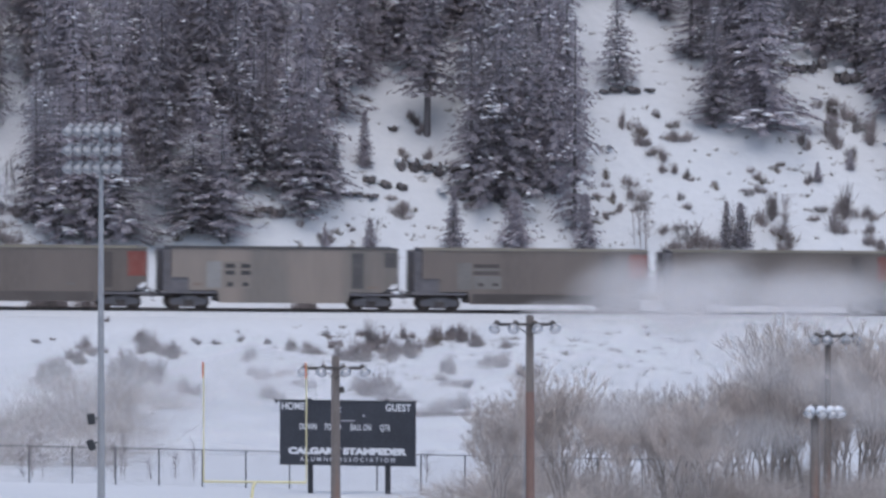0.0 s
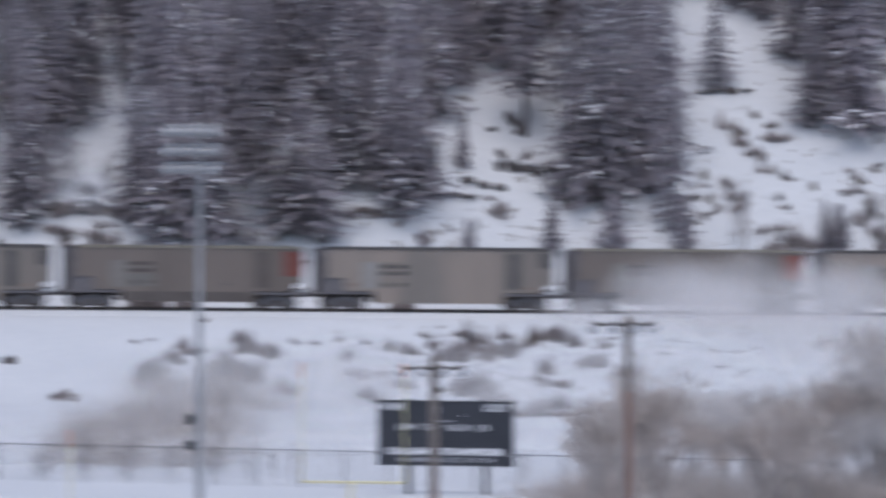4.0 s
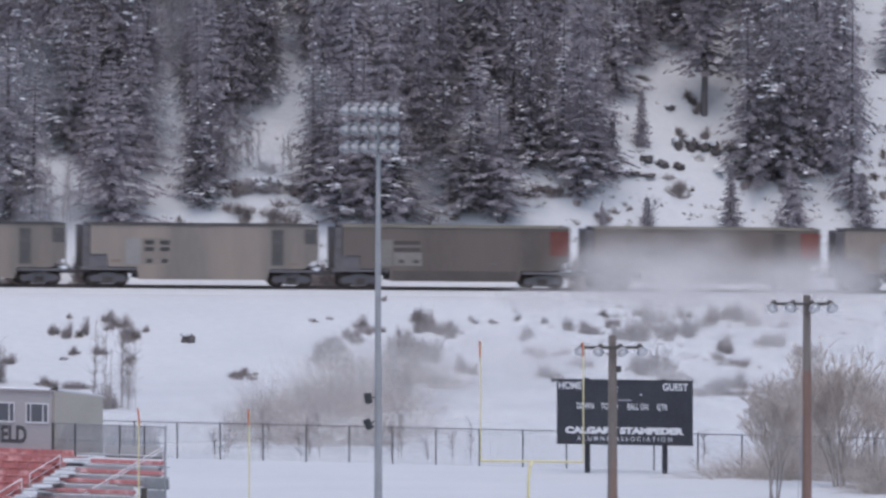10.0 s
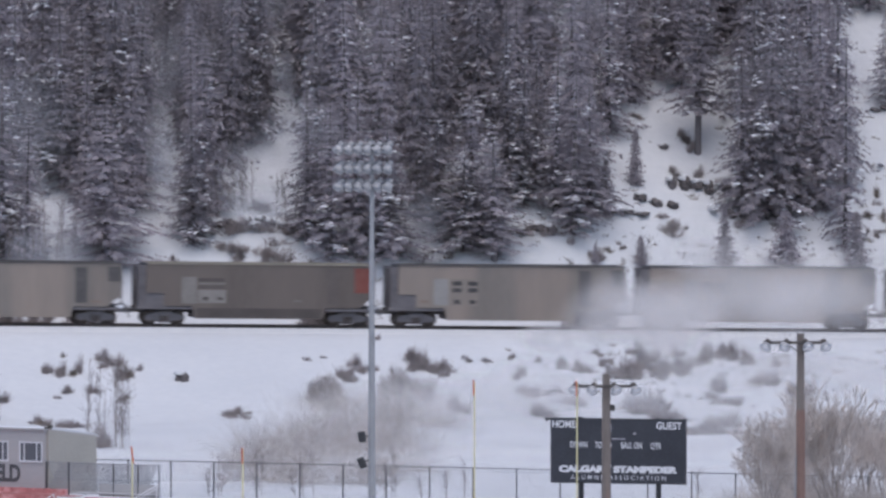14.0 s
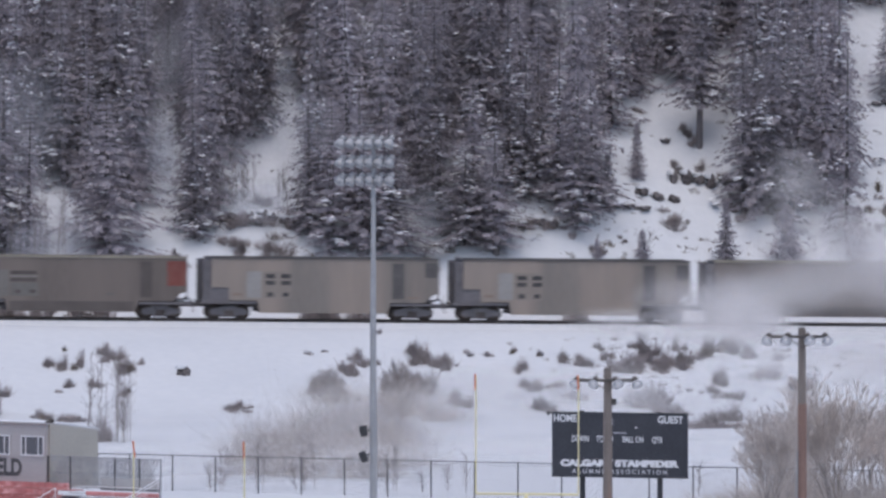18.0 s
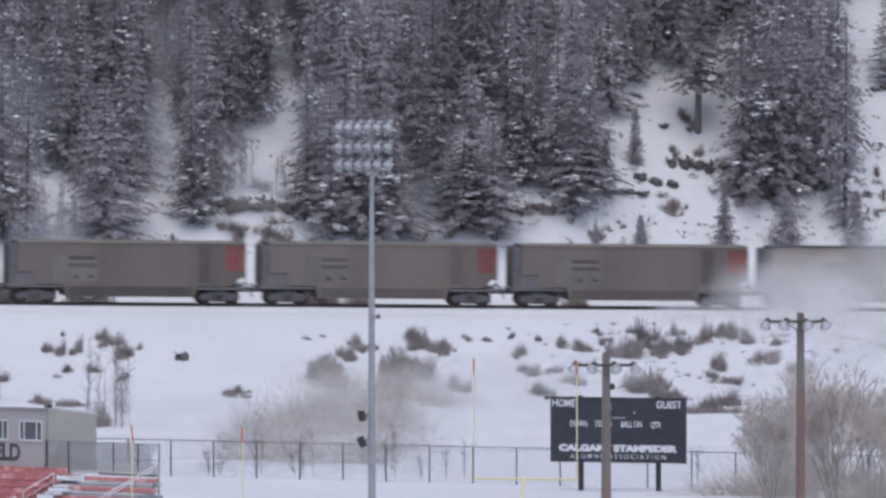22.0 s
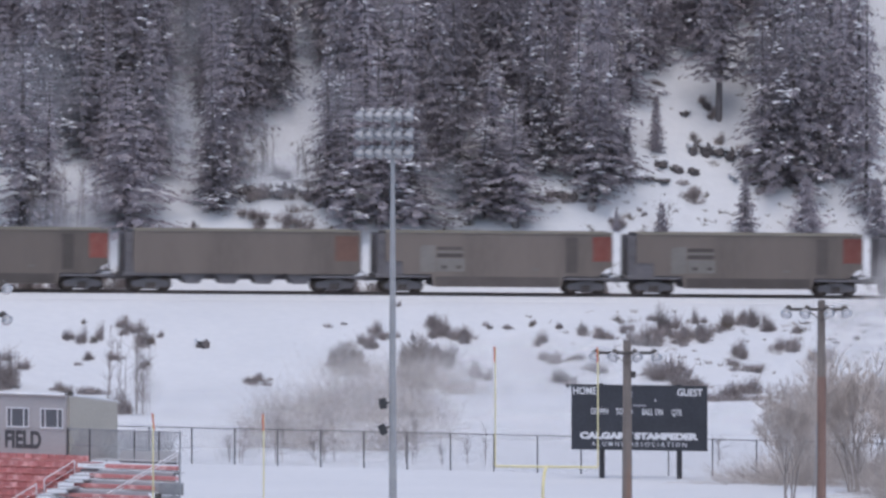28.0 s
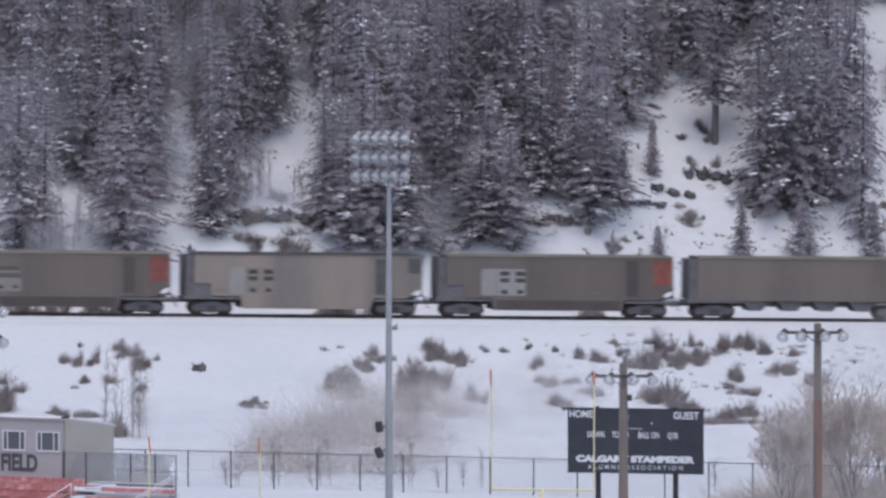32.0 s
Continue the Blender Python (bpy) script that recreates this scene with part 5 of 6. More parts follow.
def scoreboard(x, y, turn, width=8.0, height=3.55, clear=1.65):
    """A black football scoreboard on two steel posts, with its white lettering."""
    b = thing("scoreboard", place(x, y, turn), "black football scoreboard with white lettering on two posts", "scoreboard")
    part("panel", boxes((-width / 2, width / 2, -0.15, 0.15, clear, clear + height), bevel=0.02), BOARD_BLACK, b)
    part("rim", boxes((-width / 2 - 0.03, width / 2 + 0.03, -0.17, 0.17, clear + height, clear + height + 0.05), (-width / 2 - 0.03, width / 2 + 0.03, -0.17, 0.17, clear - 0.05, clear)), BLACK_METAL, b)
    for px in (-width * 0.29, width * 0.285):
        part("post", boxes((px - 0.13, px + 0.13, 0.16, 0.4, -0.3, clear + height - 0.2), bevel=0.02), BLACK_METAL, b)
        part("bracket", boxes((px - 0.1, px + 0.1, 0.1, 0.3, clear + height + 0.05, clear + height + 0.12)), BLACK_METAL, b)
    part("camera_arm", boxes((-width / 2 - 0.26, -width / 2 - 0.03, -0.05, 0.05, clear + height - 0.06, clear + height), (-width / 2 - 0.32, -width / 2 - 0.2, -0.09, 0.06, clear + height - 0.14, clear + height + 0.06)), BLACK_METAL, b)
    face, top = -0.158, clear + height
    for text, size, cx, cz, w, mat, bold in (("HOME", 0.56, -3.2, 0.49, 1.38, LETTERS, 0.012), ("GUEST", 0.56, 3.05, 0.51, 1.5, LETTERS, 0.012), ("DOWN", 0.48, -2.3, 1.60, 1.0, LETTERS, 0.006),
                                  ("TO GO", 0.48, -0.85, 1.60, 1.0, LETTERS, 0.006), ("BALL ON", 0.48, 0.83, 1.61, 1.22, LETTERS, 0.006), ("QTR", 0.48, 2.27, 1.62, 0.62, LETTERS, 0.006),
                                  ("CALGARY STAMPEDER", 0.47, 0.0, 2.96, 7.05, LETTERS, 0.034), ("A L U M N I    A S S O C I A T I O N", 0.35, 0.05, 3.38, 5.65, LETTERS_SOFT, 0.004)):
        words("lettering", text, size, mat, b, pose(cx, face, top - cz), w, "white lettering", bold)
    for z in (0.42, 0.62):
        part("colon_dot", boxes((-0.44, -0.35, face, -0.15, top - z, top - z + 0.09)), LETTERS_DIM, b)
    part("small_bar", boxes((-0.35, 0.45, face, -0.15, top - 1.12, top - 1.06)), LETTERS_DIM, b, "small line of lettering")
    part("bulb", boxes((0.97, 1.06, face - 0.03, -0.15, top - 0.82, top - 0.74)), LETTERS, b)
    return b


scoreboard(11.31, 1184.0, -20.0)


def goal_post(x, y, turn, tilt, gap=5.64, bar=3.05, upright=6.3):
    """Yellow gooseneck goal with ribbons at the tips."""
    g = thing("goal_post", place(x, y, turn), "pale yellow gooseneck football goal with orange ribbons", "goal post", "football goals")
    part("gooseneck", rods(((0, -0.8, -0.3), (0, -0.8, bar - 1.0), 0.085), ((0, -0.8, bar - 1.0), (0, -0.5, bar - 0.3), 0.085), ((0, -0.5, bar - 0.3), (0, 0, bar), 0.085), n=12), YELLOW, g)
    part("crossbar", rods(((-gap / 2, 0, bar), (gap / 2, 0, bar), 0.062), n=10), YELLOW, g)
    for sx in (-1, 1):
        part("upright", rods(((sx * gap / 2, 0, bar), (sx * gap / 2, 0, bar + upright), 0.038), n=10), YELLOW, g)
        rib = part("ribbon", boxes((-0.038, 0.038, -0.012, 0.012, -0.85, 0.0)), ORANGE, g, "faded orange wind ribbon")
        rib.matrix_basis = pose(sx * gap / 2 - 0.02, -0.09, bar + upright + 0.1, 4, tilt if sx < 0 else -2, 20)
    return g


goal_post(5.82, 1128.0, -14.0, 0)
goal_post(-11.31, 1043.0, -14.0, -7)


def fence(x0, y0, x1, y1, spacing=2.785, height=2.25):
    """A chain-link fence with posts, top rail and wire."""
    length = math.hypot(x1 - x0, y1 - y0)
    turn = math.degrees(math.atan2(y1 - y0, x1 - x0))
    f = thing("chain_link_fence", pose(x0, y0, -0.25, 0, 0, turn), "tall chain-link fence with dark posts along the snowy field", "fence")
    post = mesh_of("post", rods(((0, 0, -0.4), (0, 0, height), 0.042), n=8), FENCE_STEEL)
    for i in range(int(length / spacing) + 1):
        share("post", post, f, pose(i * spacing, 0, 0))
    part("top_rail", rods(((0, 0, height - 0.04), (length, 0, height - 0.04), 0.025), n=6), FENCE_STEEL, f)
    r = np.random.RandomState(4)
    n = int(length / 0.14)
    a = np.stack([np.arange(n) * 0.14, np.zeros(n), np.zeros(n)], 1)
    s = np.concatenate([a, a + [0, 0, 0]])
    e = np.concatenate([a + [height, 0, height - 0.04], a + [-height, 0, height - 0.04]])
    v, fc = ribbons(s, e, np.full(len(s), 0.0022), np.full(len(s), 0.0022), r)
    wire = new("wire_mesh", raw("wire_mesh", v, fc, FENCE_STEEL))
    wire.parent = f
    tagged(wire, kind="stuff")
    return f


fence(-43.5, 1220.76, 32.0, 1180.5)


def grandstand(m):
    """Red bench rows, an aisle with handrails, and the wing beside it with its end guard. x along the rows, -y down towards the field."""
    rise, tread, rows = 0.33, 0.9, 12
    stand = thing("grandstand", m, "football grandstand with red bench rows and snowy aluminium decks", "grandstand")
    aisle0, aisle1, corner = 2.5, 4.1, 7.75
    part("deck", boxes((-40, aisle0, -1.0, -0.04, -0.35, -0.3)), SEAT_RED, stand, "red painted deck")
    for i in range(rows):
        y1 = -1.0 - i * tread
        z = -0.55 - i * rise
        part("deck", boxes((-40, aisle0, y1 - tread, y1, z - 0.05, z)), SEAT_RED, stand, "red painted deck")
        part("riser", boxes((-40, aisle0, y1 - tread - 0.02, y1 - tread, z - rise, z)), SEAT_RED, stand, "red riser")
        for k, x0 in enumerate(np.arange(-40, aisle0 - 0.4, 0.56)):
            part("seat", boxes((x0, min(x0 + 0.52, aisle0), y1 - 0.62, y1 - 0.25, z + 0.34, z + 0.39), (x0, min(x0 + 0.52, aisle0), y1 - 0.28, y1 - 0.23, z + 0.39, z + 0.62), bevel=0), SEAT_RED, stand)
        for half in (0, 1):
            part("step", boxes((aisle0 + 0.1, aisle1 - 0.1, y1 - tread * (0.5 + 0.5 * half), y1 - tread * 0.5 * half, z - 0.02 + 0.12 * (1 - half), z + 0.02 + 0.12 * (1 - half))), DECK, stand)
        part("snow_strip", boxes((aisle0 + 0.12 + 0.5 * ((i * 29) % 4) / 3, aisle1 - 0.15 - 0.8 * ((i * 37) % 5) / 4, y1 - tread + 0.02, y1 - 0.32, z + 0.02, z + 0.06 + 0.03 * (i % 3)), bevel=0.02), TREE_SNOW, stand, "thin snow lying on the steps")
    # the wing beside the aisle: fewer, higher steps, their ends slanted to fit the camera's view
    for i in range(7):
        y1, z = -1.0 - i * tread, -0.62 - 0.48 * i
        x0, x1 = 3.75 - 0.3 * i, (8.9 + 0.755 * i if i < 2 else 8.75 + 0.5 * (i - 2))
        part("deck", boxes((x0, x1, y1 - tread, y1, z - 0.05, z)), DECK, stand)
        part("riser", boxes((x0, x1, y1 - tread - 0.02, y1 - tread, z - 0.48, z - 0.005)), DECK, stand, "grey aluminium riser")
        part("bench", boxes((x0 + 0.15, x1 - 0.1, y1 - 0.55, y1 - 0.25, z + 0.10, z + 0.31), bevel=0.012), SEAT_RED, stand, "red bench")
        part("bench_foot", rods(((x0 + 0.6, y1 - 0.4, z), (x0 + 0.6, y1 - 0.4, z + 0.12), 0.04), ((x1 - 0.6, y1 - 0.4, z), (x1 - 0.6, y1 - 0.4, z + 0.12), 0.04), n=6), DECK, stand)
        part("snow_strip", boxes((x0 + 0.05, x1 - 0.1 - 1.2 * ((i * 31) % 3) / 2, y1 - tread + 0.02, y1 - tread + 0.2, z, z + 0.04), (x0, x0 + 0.8, y1 - 0.9, y1 - 0.2, z + 0.01, z + 0.06), bevel=0.012), TREE_SNOW, stand, "thin line of snow along the deck")
    part("end_panel", boxes((8.8, 10.5, -2.95, -2.9, -1.72, -1.12)), GALVANISED, stand, "solid grey end panel")
    part("end_panel", boxes((9.6, 11.2, -4.0, -3.95, -2.6, -1.7)), GALVANISED, stand, "solid grey end panel")
    # handrails of the aisle, in three lengths
    for i in range(3):
        a = Vector((aisle0 - 0.05, -2.3 - 3.4 * i * tread, -1.0 - 3.4 * i * rise))
        b = a + Vector((0, -2.7 * tread, -2.7 * rise))
        up, low = Vector((0, 0, 0.85)), Vector((0, 0, 0.45))
        part("handrail", rods((a, a + up, 0.03), (b, b + up, 0.03), (a + up, b + up, 0.03), (a + low, b + low, 0.022), n=6), WHITE_TRIM, stand, "pale tube handrail")
    a, b, down = Vector((8.6, -1.0, 0.5)), Vector((5.9, -4.4, -2.0)), Vector((0, 0, -0.16))
    part("handrail", rods((a, b, 0.032), (a + down, b + down, 0.028), *[(a.lerp(b, t), a.lerp(b, t) - Vector((0, 0, 0.9)), 0.028) for t in (0.03, 0.35, 0.68)], n=6), WHITE_TRIM, stand, "long pale double handrail")
    # walkway behind the top row and its guard
    part("walkway", boxes((aisle0, corner, -1.0, 0.05, -0.16, -0.1)), DECK, stand)
    part("ledge", boxes((-40, 0.0, -0.12, -0.02, -0.1, -0.02), bevel=0.02), TREE_SNOW, stand, "snowy ledge under the press box")
    for x in (-0.05, 1.5, 4.6, 6.3, corner):
        part("guard_post", rods(((x, 0.0, -0.3), (x, 0.0, 1.42), 0.045), n=8), FENCE_STEEL, stand)
    for x, y, z0, z1 in ((9.05, -1.55, -3.2, 0.45), (8.6, -1.0, -1.2, 0.55), (10.3, -3.0, -3.4, -0.7)):
        part("guard_post", rods(((x, y, z0), (x, y, z1), 0.05), n=8), GALVANISED, stand)
    part("guard_rail", rods(((-0.05, 0, 1.4), (corner, 0, 1.4), 0.026), ((-0.05, 0, 0.55), (corner, 0, 0.55), 0.02), ((8.6, -1.0, 0.5), (10.3, -3.0, -0.75), 0.03), ((corner, 0, 1.4), (8.6, -1.0, 0.55), 0.026), n=6), GALVANISED, stand)
    part("guard_panel", boxes((3.6, corner - 0.05, -0.015, 0.005, -0.3, 0.36)), BOX_WALL, stand, "solid grey guard panel")
    r = np.random.RandomState(6)
    n = 190
    s = np.stack([np.arange(n) * (corner - 0.9) / n, np.zeros(n), np.full(n, -0.1)], 1)
    v, f = ribbons(np.concatenate([s, s + [0.9, 0, 0]]), np.concatenate([s + [0.9, 0, 1.5], s + [0, 0, 1.5]]), np.full(2 * n, 0.0065), np.full(2 * n, 0.0065), r)
    wire = new("wire_mesh", raw("wire_mesh", v, f, GALVANISED))
    wire.parent = stand
    tagged(wire, kind="stuff")
    # the open steel frame underneath
    for y in (-0.3, -3.0, -6.0, -9.0):
        for x in (corner - 0.15, aisle1, -6, -14):
            part("leg", boxes((x - 0.07, x + 0.07, y - 0.07, y + 0.07, -4.7, -0.75 + (y + 0.6) * 0.45)), GALVANISED, stand)
        part("beam", boxes((-40, 8.0, y - 0.06, y + 0.06, -0.95 + (y + 0.6) * 0.45, -0.75 + (y + 0.6) * 0.45)), GALVANISED, stand)
    part("timber_post", rods(((9.7, -4.0, -4.7), (9.7, -4.0, -1.6), 0.19), n=10), TIMBER, stand, "dark timber post")
    return stand


TIMBER = surface("dark_timber", (0.05, 0.045, 0.042), (0.10, 0.09, 0.082), 2, 14, 0.9)


def press_box(m):
    """A long flat-roofed press box with sliding windows and painted letters."""
    b = thing("press_box", m, "grey press box with white-framed windows and painted dark letters", "press box")
    h, deep, left = 3.06, 4.0, -26.0
    part("front_wall", boxes((left, 0, 0, 0.15, -0.35, h)), BOX_WALL, b)
    part("side_wall", extrude_xz([(0.15, -0.35), (deep, -0.35), (deep, h - 0.45), (0.15, h)], -0.15, 0.0), BOX_SIDE, b, "beige side wall").matrix_basis = pose(0, 0, 0, 0, 0, 90)
    part("side_wall", extrude_xz([(0.15, -0.35), (deep, -0.35), (deep, h - 0.45), (0.15, h)], 0.0, 0.15), BOX_SIDE, b).matrix_basis = pose(left, 0, 0, 0, 0, 90)
    part("back_wall", boxes((left, 0, deep, deep + 0.15, -0.05, h - 0.45)), BOX_SIDE, b)
    roof = part("roof", extrude_xz([(-0.12, h + 0.0), (deep + 0.3, h - 0.5), (deep + 0.3, h - 0.4), (-0.12, h + 0.09)], 0.1, left * -1 + 0.1), BOX_WALL, b, "roof with a thin grey edge")
    roof.matrix_basis = pose(0.2, 0, 0, 0, 0, 90)
    snow = part("roof_snow", extrude_xz([(0.5, h + 0.04), (deep + 0.2, h - 0.4), (deep + 0.15, h - 0.32), (0.8, h + 0.10)], 0.0, 25.5), TREE_SNOW, b, "snow lying on the roof")
    snow.matrix_basis = pose(0.05, 0, 0, 0, 0, 90)
    for cx, wide in ((-0.92, 1.5), (-3.28, 1.5), (-5.16, 0.62), (-6.82, 0.62), (-9.12, 1.5), (-12.4, 1.5), (-15.4, 1.5), (-18.4, 1.5)):
        z0, z1 = 1.42, 2.38
        w = part("window", boxes((cx - wide / 2, cx + wide / 2, -0.03, 0.0, z0, z1)), GLASS, b, "dark sliding window")
        part("window_frame", boxes((cx - wide / 2 - 0.05, cx - wide / 2 + 0.02, -0.07, -0.03, z0 - 0.05, z1 + 0.05), (cx + wide / 2 - 0.02, cx + wide / 2 + 0.05, -0.07, -0.03, z0 - 0.05, z1 + 0.05),
                                   (cx - wide / 2 + 0.02, cx + wide / 2 - 0.02, -0.07, -0.03, z0 - 0.07, z0 + 0.02), (cx - wide / 2 + 0.02, cx + wide / 2 - 0.02, -0.07, -0.03, z1 - 0.02, z1 + 0.05)), WHITE_TRIM, w, "white frame")
        if wide > 1:
            part("mullion", boxes((cx - wide * 0.31 - 0.03, cx - wide * 0.31 + 0.03, -0.06, -0.03, z0 + 0.02, z1 - 0.02), (cx + wide * 0.27 - 0.03, cx + wide * 0.27 + 0.03, -0.06, -0.03, z0 + 0.02, z1 - 0.02)), WHITE_TRIM, w)
    words("lettering", "FIELD", 1.22, DARK_LETTERS, b, pose(-2.97, -0.012, 0.33), 2.53, "dark painted lettering", 0.05)
    words("lettering", "RD", 1.22, DARK_LETTERS, b, pose(-5.16, -0.012, 0.33), 1.08, "dark painted lettering", 0.05)
    for i in range(4):
        part("letter_bar", boxes((-6.86 - i * 0.6, -6.46 - i * 0.6, -0.012, 0.0, 0.33, 1.18)), DARK_LETTERS, b, "dark painted letter")
    part("base_trim", boxes((left, 0.02, -0.06, 0.0, -0.12, -0.02)), WHITE_TRIM, b)
    part("corner_trim", boxes((-0.08, 0.02, -0.02, 0.0, 0.1, h)), BOX_WALL, b)
    part("roof_unit", boxes((-0.35, 0.0, 0.3, 0.6, h - 0.02, h + 0.16), (-0.2, 0.1, 0.4, 0.6, h + 0.1, h + 0.24), bevel=0.04), TIMBER, b, "dark clutter on the roof edge")
    return b


grandstand(pose(-19.40, 1110.0, 4.51, 0, 0, -40))
press_box(pose(-19.54, 1110.0, 4.51, 0, 0, -40))


# ---- vapour ----
def puff_mesh(seed):
    """A lumpy, bulging shell of vapour, one metre in radius."""
    r = np.random.RandomState(seed)
    o = Vector(r.uniform(-9, 9, 3))
    rings, n = 9, 24
    verts, faces = [(0, -0.45, 0)], []
    for i in range(1, rings + 1):
        d = i / rings
        for k in range(n):
            a = 2 * math.pi * k / n
            p = Vector((d * math.cos(a), 0, d * math.sin(a)))
            verts.append((p.x, -0.45 * (1 - d * d) + 0.16 * noise.noise(p * 2.2 + o), p.z))
    for k in range(n):
        faces.append((0, 1 + k, 1 + (k + 1) % n))
    for i in range(rings - 1):
        for k in range(n):
            a, b = 1 + i * n + k, 1 + i * n + (k + 1) % n
            faces.append((a, a + n, b + n, b))
    return verts, faces


STEAM_MESHES = [raw("steam", *puff_mesh(s), STEAM, True) for s in (1, 2, 3)]
GREY_MESHES = [raw("mist", *puff_mesh(s), GREY_MIST, True) for s in (9, 10)]
PALE_MESHES = [raw("mist", *puff_mesh(s), PALE_MIST, True) for s in (14, 15)]
WOOD_MESHES = [raw("mist", *puff_mesh(s), WOOD_MIST, True) for s in (11, 12)]
MIST_MESHES = [raw("mist", *puff_mesh(s), MIST, True) for s in (4, 5, 6)]
VAPOUR_PATHS = []


def puff(name, me, rows, sx, sz, label, sy=None):
    """A piece of vapour with its path: seconds, along the railway, back from it, height."""
    ob = new(name, me)
    ob.scale = (sx, sy or min(sx, sz) * 0.2, sz)
    tagged(ob, label, "steam" if name == "steam_puff" else "mist", "drifting vapour")
    VAPOUR_PATHS.append((ob, rows))
    return ob


WOOD_MIST_PLACES = [(-9.4, 17.0, 11.6, 2.4, 2.2), (-7.4, 16.8, 12.2, 2.4, 2.4), (-8.4, 20.0, 14.6, 2.8, 2.4), (-11.4, 27.0, 20.5, 1.8, 4.0),
    (-21.3, 11, 10, 2.85, 4.01), (-23.5, 11.4, 9, 2.37, 2.55), (-14.2, 14.6, 13.6, 1.71, 4.74), (-13.3, 23, 17.9, 1.61, 3.28),
    (-12.8, 25.6, 20, 1.71, 3.65), (-13.7, 19.9, 15.8, 1.71, 3.28), (-9.6, 17.1, 13, 1.9, 2.19), (-8, 14.4, 11.6, 3.32, 2.55),
    (-5, 23.2, 19.5, 1.23, 4.38), (-19.1, 22.9, 18.6, 1.33, 4.01), (13.9, 25.4, 18.5, 1.9, 2.19), (2.9, 13.8, 11.3, 2.37, 2.92),
    (10.9, 21.8, 17.5, 1.9, 2.92), (1.9, 21.5, 17.5, 2.85, 2.92), (-1.3, 24.5, 19.6, 2.85, 3.28), (-18, 21.4, 17.5, 3.32, 4.01)]
LATE_VAPOUR = [(5.5, -118, 6.1, 3.62, 3.13), (7.8, -120, 7.5, 3.61, 3.29), (5.8, -122, 3, 3.61, 2.95), (1.8, -124, 3.4, 2.62, 2.29),
    (9.2, -125, 5, 4.25, 3.93)]
FAR_MIST = [(-5.3, -215, 8.6, 4.54, 2.27), (-1, -213, 8.9, 4.55, 2.43), (2.3, -216, 8, 4.54, 2.42), (5.6, -214, 6.6, 4.55, 2.43),
    (-7.8, -215, 6.8, 3.63, 1.82), (-0.2, -217, 5.6, 5.14, 2.12)]
WILLOW_VAPOUR = [(-19.2, -98, 2.6, 3.9, 2.4), (-16.4, -99, 1.2, 4.2, 2.2), (-13.4, -100, 2.4, 3.6, 2.4), (-22.0, -101, 0.8, 3.6, 1.9),
    (-20.5, -90, 1.2, 3.69, 2.51), (-17.8, -92, 1.9, 3.68, 2.68), (-15.7, -94, 1, 3.68, 2.51), (-24.1, -96, 0.1, 3, 1.83),
    (-32.1, -88, 1.9, 2.01, 2.01), (-28.3, -128, 0.5, 4.22, 1.62), (-25, -132, 0.7, 4.54, 1.68), (-21.7, -136, 0.8, 4.2, 1.62),
    (-31, -126, 0.3, 2.93, 1.17)]


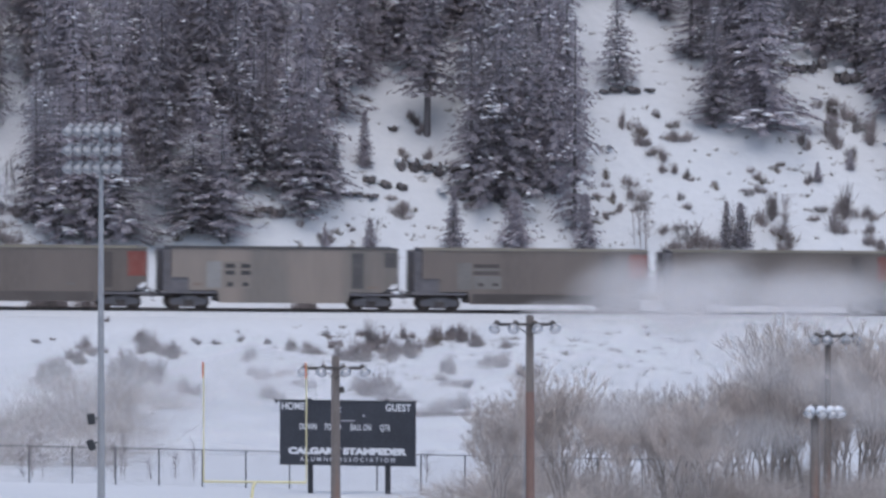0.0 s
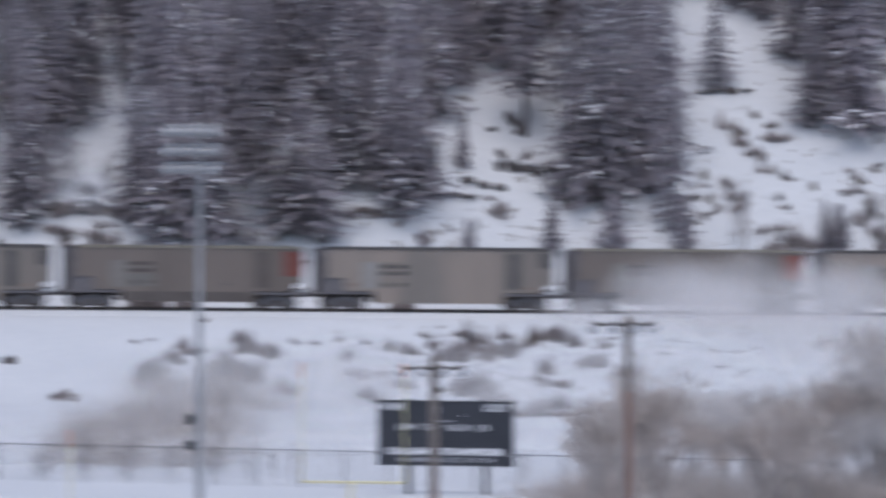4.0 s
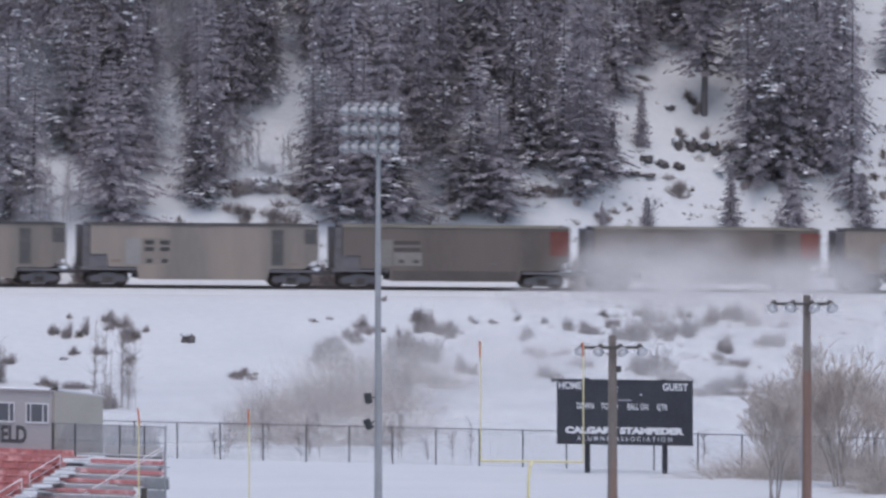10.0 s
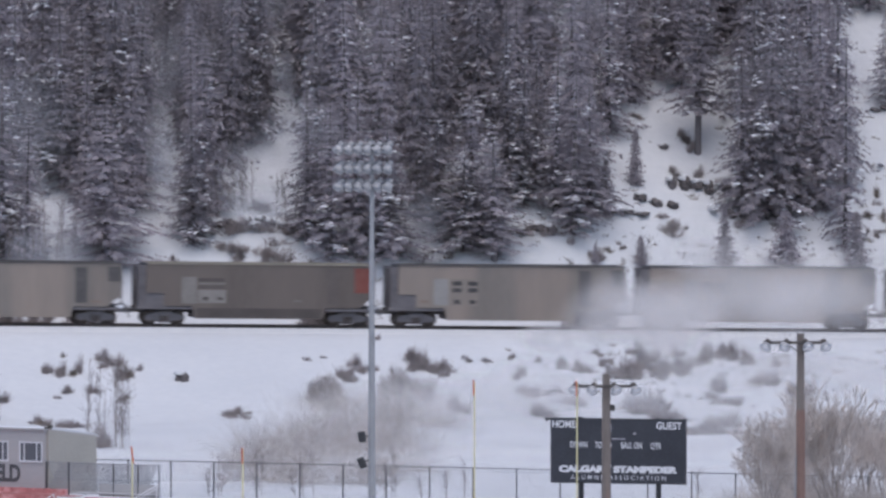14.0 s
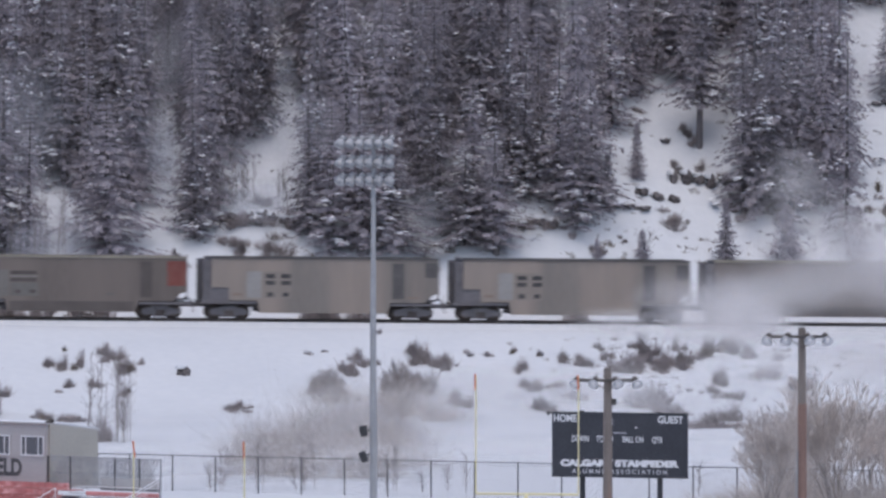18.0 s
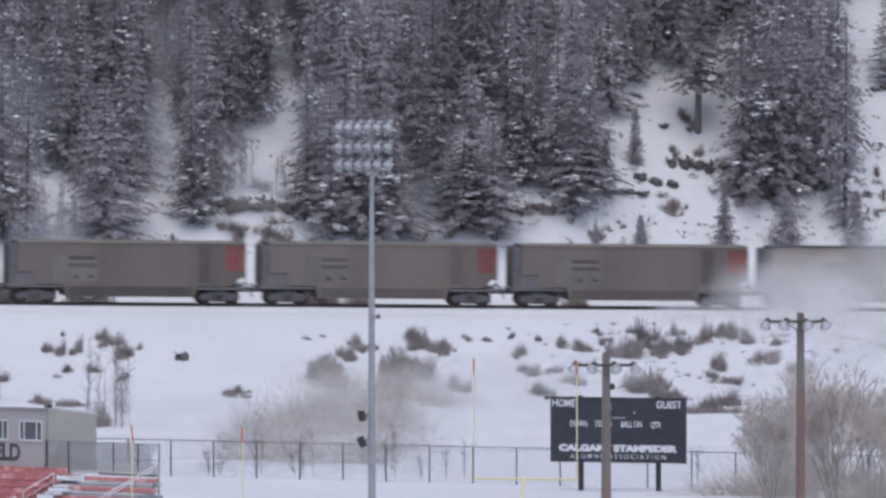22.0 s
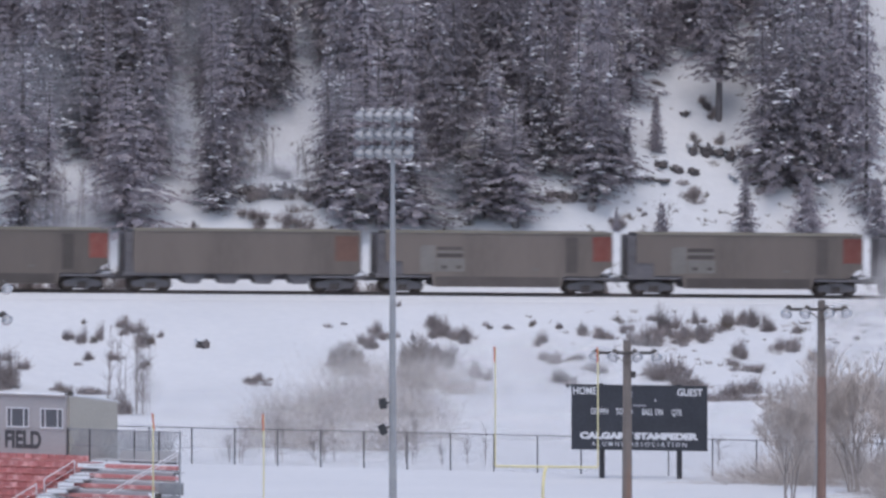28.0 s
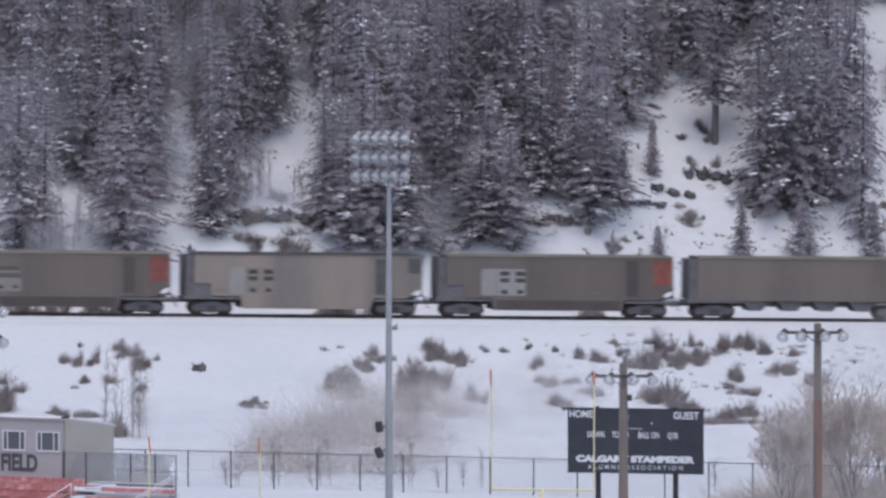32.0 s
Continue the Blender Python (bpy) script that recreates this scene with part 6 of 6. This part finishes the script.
def make_vapour():
    r = random.Random(9)
    # the steam bank before the passing cars: it rolls to the left at first, hangs there, then draws back and thins out
    times, edge = (0, 2, 4, 6, 8, 12, 14, 16, 18, 20, 24, 28, 32), (17, 17.5, 13, 4, -0.5, -1.5, -0.5, 1, 4.5, 7, 11, 17, 27)
    for i in range(72):
        kind = i % 6
        b = -25.5 - 0.5 * i
        ease = -0.158 * (-32 - b)
        if kind == 0:               # thin wisps low along the cars, ahead of the bank
            off, z0, sx, sz = r.uniform(2, 12), r.uniform(4.8, 5.9), r.uniform(2.6, 4.2), r.uniform(0.9, 1.4)
        elif kind in (1, 2):        # its rolling head
            off, z0, sx, sz = r.uniform(7, 14), r.uniform(5.6, 8.4), r.uniform(2.8, 4.4), r.uniform(1.7, 2.7)
        elif kind in (3, 4):        # the body, as high as the cars and higher
            off, z0, sx, sz = r.uniform(11, 25), r.uniform(5.6, 7.6), r.uniform(3.6, 5.6), r.uniform(2.4, 3.4)
        else:                       # the foot on the bank
            off, z0, sx, sz = r.uniform(9, 26), r.uniform(2.6, 4.4), r.uniform(4.0, 6.0), r.uniform(1.4, 2.2)
        rows = []
        for t, left in zip(times, edge):
            rise = 4.0 * math.exp(-((t - 17.5) / 4.0) ** 2) * max(0.0, z0 - 4.6) / 2.0 * (1 if off > 12 else 0)
            rows.append((t, left + off + ease + 0.9 * math.sin(0.5 * t + 1.3 * i), b, z0 + rise + 0.35 * math.sin(0.42 * t + 2.1 * i) - 0.08 * max(0, t - 20)))
        puff("steam_puff", STEAM_MESHES[i % 3], rows, sx, sz, "soft white puff of drifting steam")
    # pale mist that lies over the bank at first and drifts off
    for i in range(40):
        a0, b, z0 = -12 + i * 1.45, -64 - 0.6 * i, r.uniform(0.9, 4.4)
        rows = []
        for t in range(0, 33, 4):
            off = 5.0 * math.sin(0.16 * t + i) * 0.3 + 34.0 * max(0.0, min(1.0, (t - 11) / 11)) ** 1.5
            rows.append((t, a0 - 5.0 + off, b, z0 + 0.3 * math.sin(0.25 * t + 1.7 * i)))
        puff("mist_patch", PALE_MESHES[i % 2], rows, r.uniform(5.0, 7.5), r.uniform(2.0, 2.8), "thin pale mist drifting over the snowy bank")
    # grey mist before the cottonwoods
    for i in range(11):
        a0, b, z0 = 22 + i * 2.9 + r.uniform(-1, 1), -212 + 1.1 * i, r.uniform(3.0, 4.8)
        rows = [(t, a0 + 0.9 * math.sin(0.2 * t + i), b, z0 + 0.25 * math.sin(0.25 * t + 1.7 * i)) for t in range(0, 33, 8)]
        puff("mist_patch", MIST_MESHES[i % 3], rows, r.uniform(4, 6), r.uniform(2.6, 3.5), "thin grey mist before the cottonwoods")
    # brown-grey haze at the foot of the cottonwoods
    for i in range(14):
        a0, b, z0 = 17 + i * 2.6 + r.uniform(-1, 1), -224 - 0.8 * i, r.uniform(0.6, 2.6)
        rows = [(t, a0 + 0.7 * math.sin(0.2 * t + i), b, z0 + 0.2 * math.sin(0.25 * t + 1.7 * i)) for t in range(0, 33, 8)]
        puff("mist_patch", GREY_MESHES[i % 2], rows, r.uniform(3.5, 5), r.uniform(1.6, 2.4), "brown-grey haze at the foot of the cottonwoods")
    # mist that hangs in the willows
    for i in range(5):
        a0, b, z0 = -12.5 + i * 3.8 + r.uniform(-1, 1), r.uniform(-70, -48), r.uniform(0.8, 3.4)
        rows = [(t, a0 + 0.9 * math.sin(0.2 * t + i), b, z0 + 0.25 * math.sin(0.25 * t + 1.7 * i)) for t in range(0, 33, 8)]
        puff("mist_patch", MIST_MESHES[i % 3], rows, r.uniform(3.5, 5.5), r.uniform(1.8, 2.8), "thin grey mist hanging in the willows")
    # low haze between the fence and the foot of the bank
    for i in range(22):
        a0, b, z0 = -36 + i * 2.6 + r.uniform(-0.8, 0.8), -112 + 0.9 * i, r.uniform(-0.2, 1.2)
        rows = [(t, a0 + 0.8 * math.sin(0.2 * t + i), b, z0 + 0.15 * math.sin(0.25 * t + 1.7 * i)) for t in range(0, 33, 8)]
        puff("mist_patch", MIST_MESHES[i % 3], rows, r.uniform(4.0, 5.5), r.uniform(1.4, 2.2), "low pale haze behind the chain-link fence")
    # greyer vapour in the willows and, later on, above the cottonwoods
    for i, (a0, z0, sx, sz) in enumerate(((-7.5, 2.4, 4.2, 2.4), (-4.0, 2.9, 4.4, 2.4), (-0.5, 2.9, 3.2, 1.9), (-9.5, 1.9, 3.4, 1.8), (-3.0, 2.0, 5.0, 1.9))):
        rows = [(t, a0 + 0.5 * math.sin(0.2 * t + i), -60 - 2 * i, z0 + 0.2 * math.sin(0.25 * t + i)) for t in range(0, 33, 8)]
        puff("mist_patch", GREY_MESHES[i % 2], rows, sx, sz, "soft grey-brown vapour in the willows")
    for i, (a0, z0, sx, sz) in enumerate(((29.5, 5.0, 4.0, 2.6), (33.0, 4.2, 4.5, 2.8), (36.5, 5.2, 4.0, 2.6))):
        rows = [(t, a0 + 6.0 * max(0, 1 - t / 14) + 0.5 * math.sin(0.2 * t + i), -90 - 2 * i, z0 + 0.25 * math.sin(0.22 * t + i)) for t in range(0, 33, 4)]
        puff("mist_patch", GREY_MESHES[i % 2], rows, sx, sz, "soft grey-brown vapour above the cottonwoods")
    for i, (along, back, z, sx, sz) in enumerate(FAR_MIST):
        rows = [(t, along + 0.06 * t + 0.6 * math.sin(0.2 * t + i), back, z + 0.2 * math.sin(0.25 * t + i)) for t in range(0, 33, 8)]
        puff("mist_patch", PALE_MESHES[i % 2], rows, sx, sz, "thin pale mist before the cottonwoods", 1.0)
    for i, (along, back, z, sx, sz) in enumerate(LATE_VAPOUR):
        rows = [(t, along + 11 * max(0, 1 - max(0, t - 12) / 12) + 0.6 * math.sin(0.2 * t + i), back, z + 0.3 * math.sin(0.22 * t + i)) for t in range(0, 33, 4)]
        puff("mist_patch", GREY_MESHES[i % 2], rows, sx, sz, "soft grey-brown vapour above the cottonwoods")
    for i, (along, back, z, sx, sz) in enumerate(WILLOW_VAPOUR):
        rows = [(t, along + 0.5 * math.sin(0.2 * t + i), back, z + 0.2 * math.sin(0.25 * t + i)) for t in range(0, 33, 8)]
        puff("mist_patch", GREY_MESHES[i % 2], rows, sx, sz, "soft grey-brown vapour in the willows")
    # mist that hangs among the trees, behind the first rows
    for i in range(54):
        along, back = -44 + 1.95 * i + r.uniform(-1, 1), (17.5, 31, 23, 38, 27)[i % 5] + r.uniform(-1.5, 1.5)
        if blocks_view_gap(along, back, 5.0, 1.0):
            continue
        z = ground_at(along, back).z + r.uniform(2.5, 6.0)
        puff("mist_patch", WOOD_MESHES[i % 2], [(t, along, back, z) for t in (0, 32)], r.uniform(4.5, 6.5), r.uniform(4.0, 6.5), "pale bluish mist between the conifers", 0.8)
    # pale mist between the trees of the wood
    for i, (along, back, z, sx, sz) in enumerate(WOOD_MIST_PLACES):
        puff("mist_patch", WOOD_MESHES[i % 2], [(t, along, back, z) for t in (0, 32)], sx, sz, "pale bluish mist between the conifers")


make_vapour()


# ---- what moves ----
def motions():
    # the train rolls at a steady nine metres a second, gaining and losing a little
    drift = ((0, 0.29), (5, 0.0), (9, -0.2), (14, -0.17), (19, -0.05), (23, -0.17), (28, 0.0), (32, 0.2))
    def on_rails(s):
        return pose(*by_track(s, 0, RAIL_TOP - GRADE * s), 0, FALL, -SKEW)

    for i, car in enumerate(TRAIN):
        n = i - 3
        walk(car, [(t, on_rails(0.35 - 16.206 * n + 9.092 * t + d)) for t, d in drift])
    for ob, rows in VAPOUR_PATHS:
        walk(ob, [(t, pose(*by_track(a, b, z), 0, 0, -SKEW)) for t, a, b, z in rows])


motions()
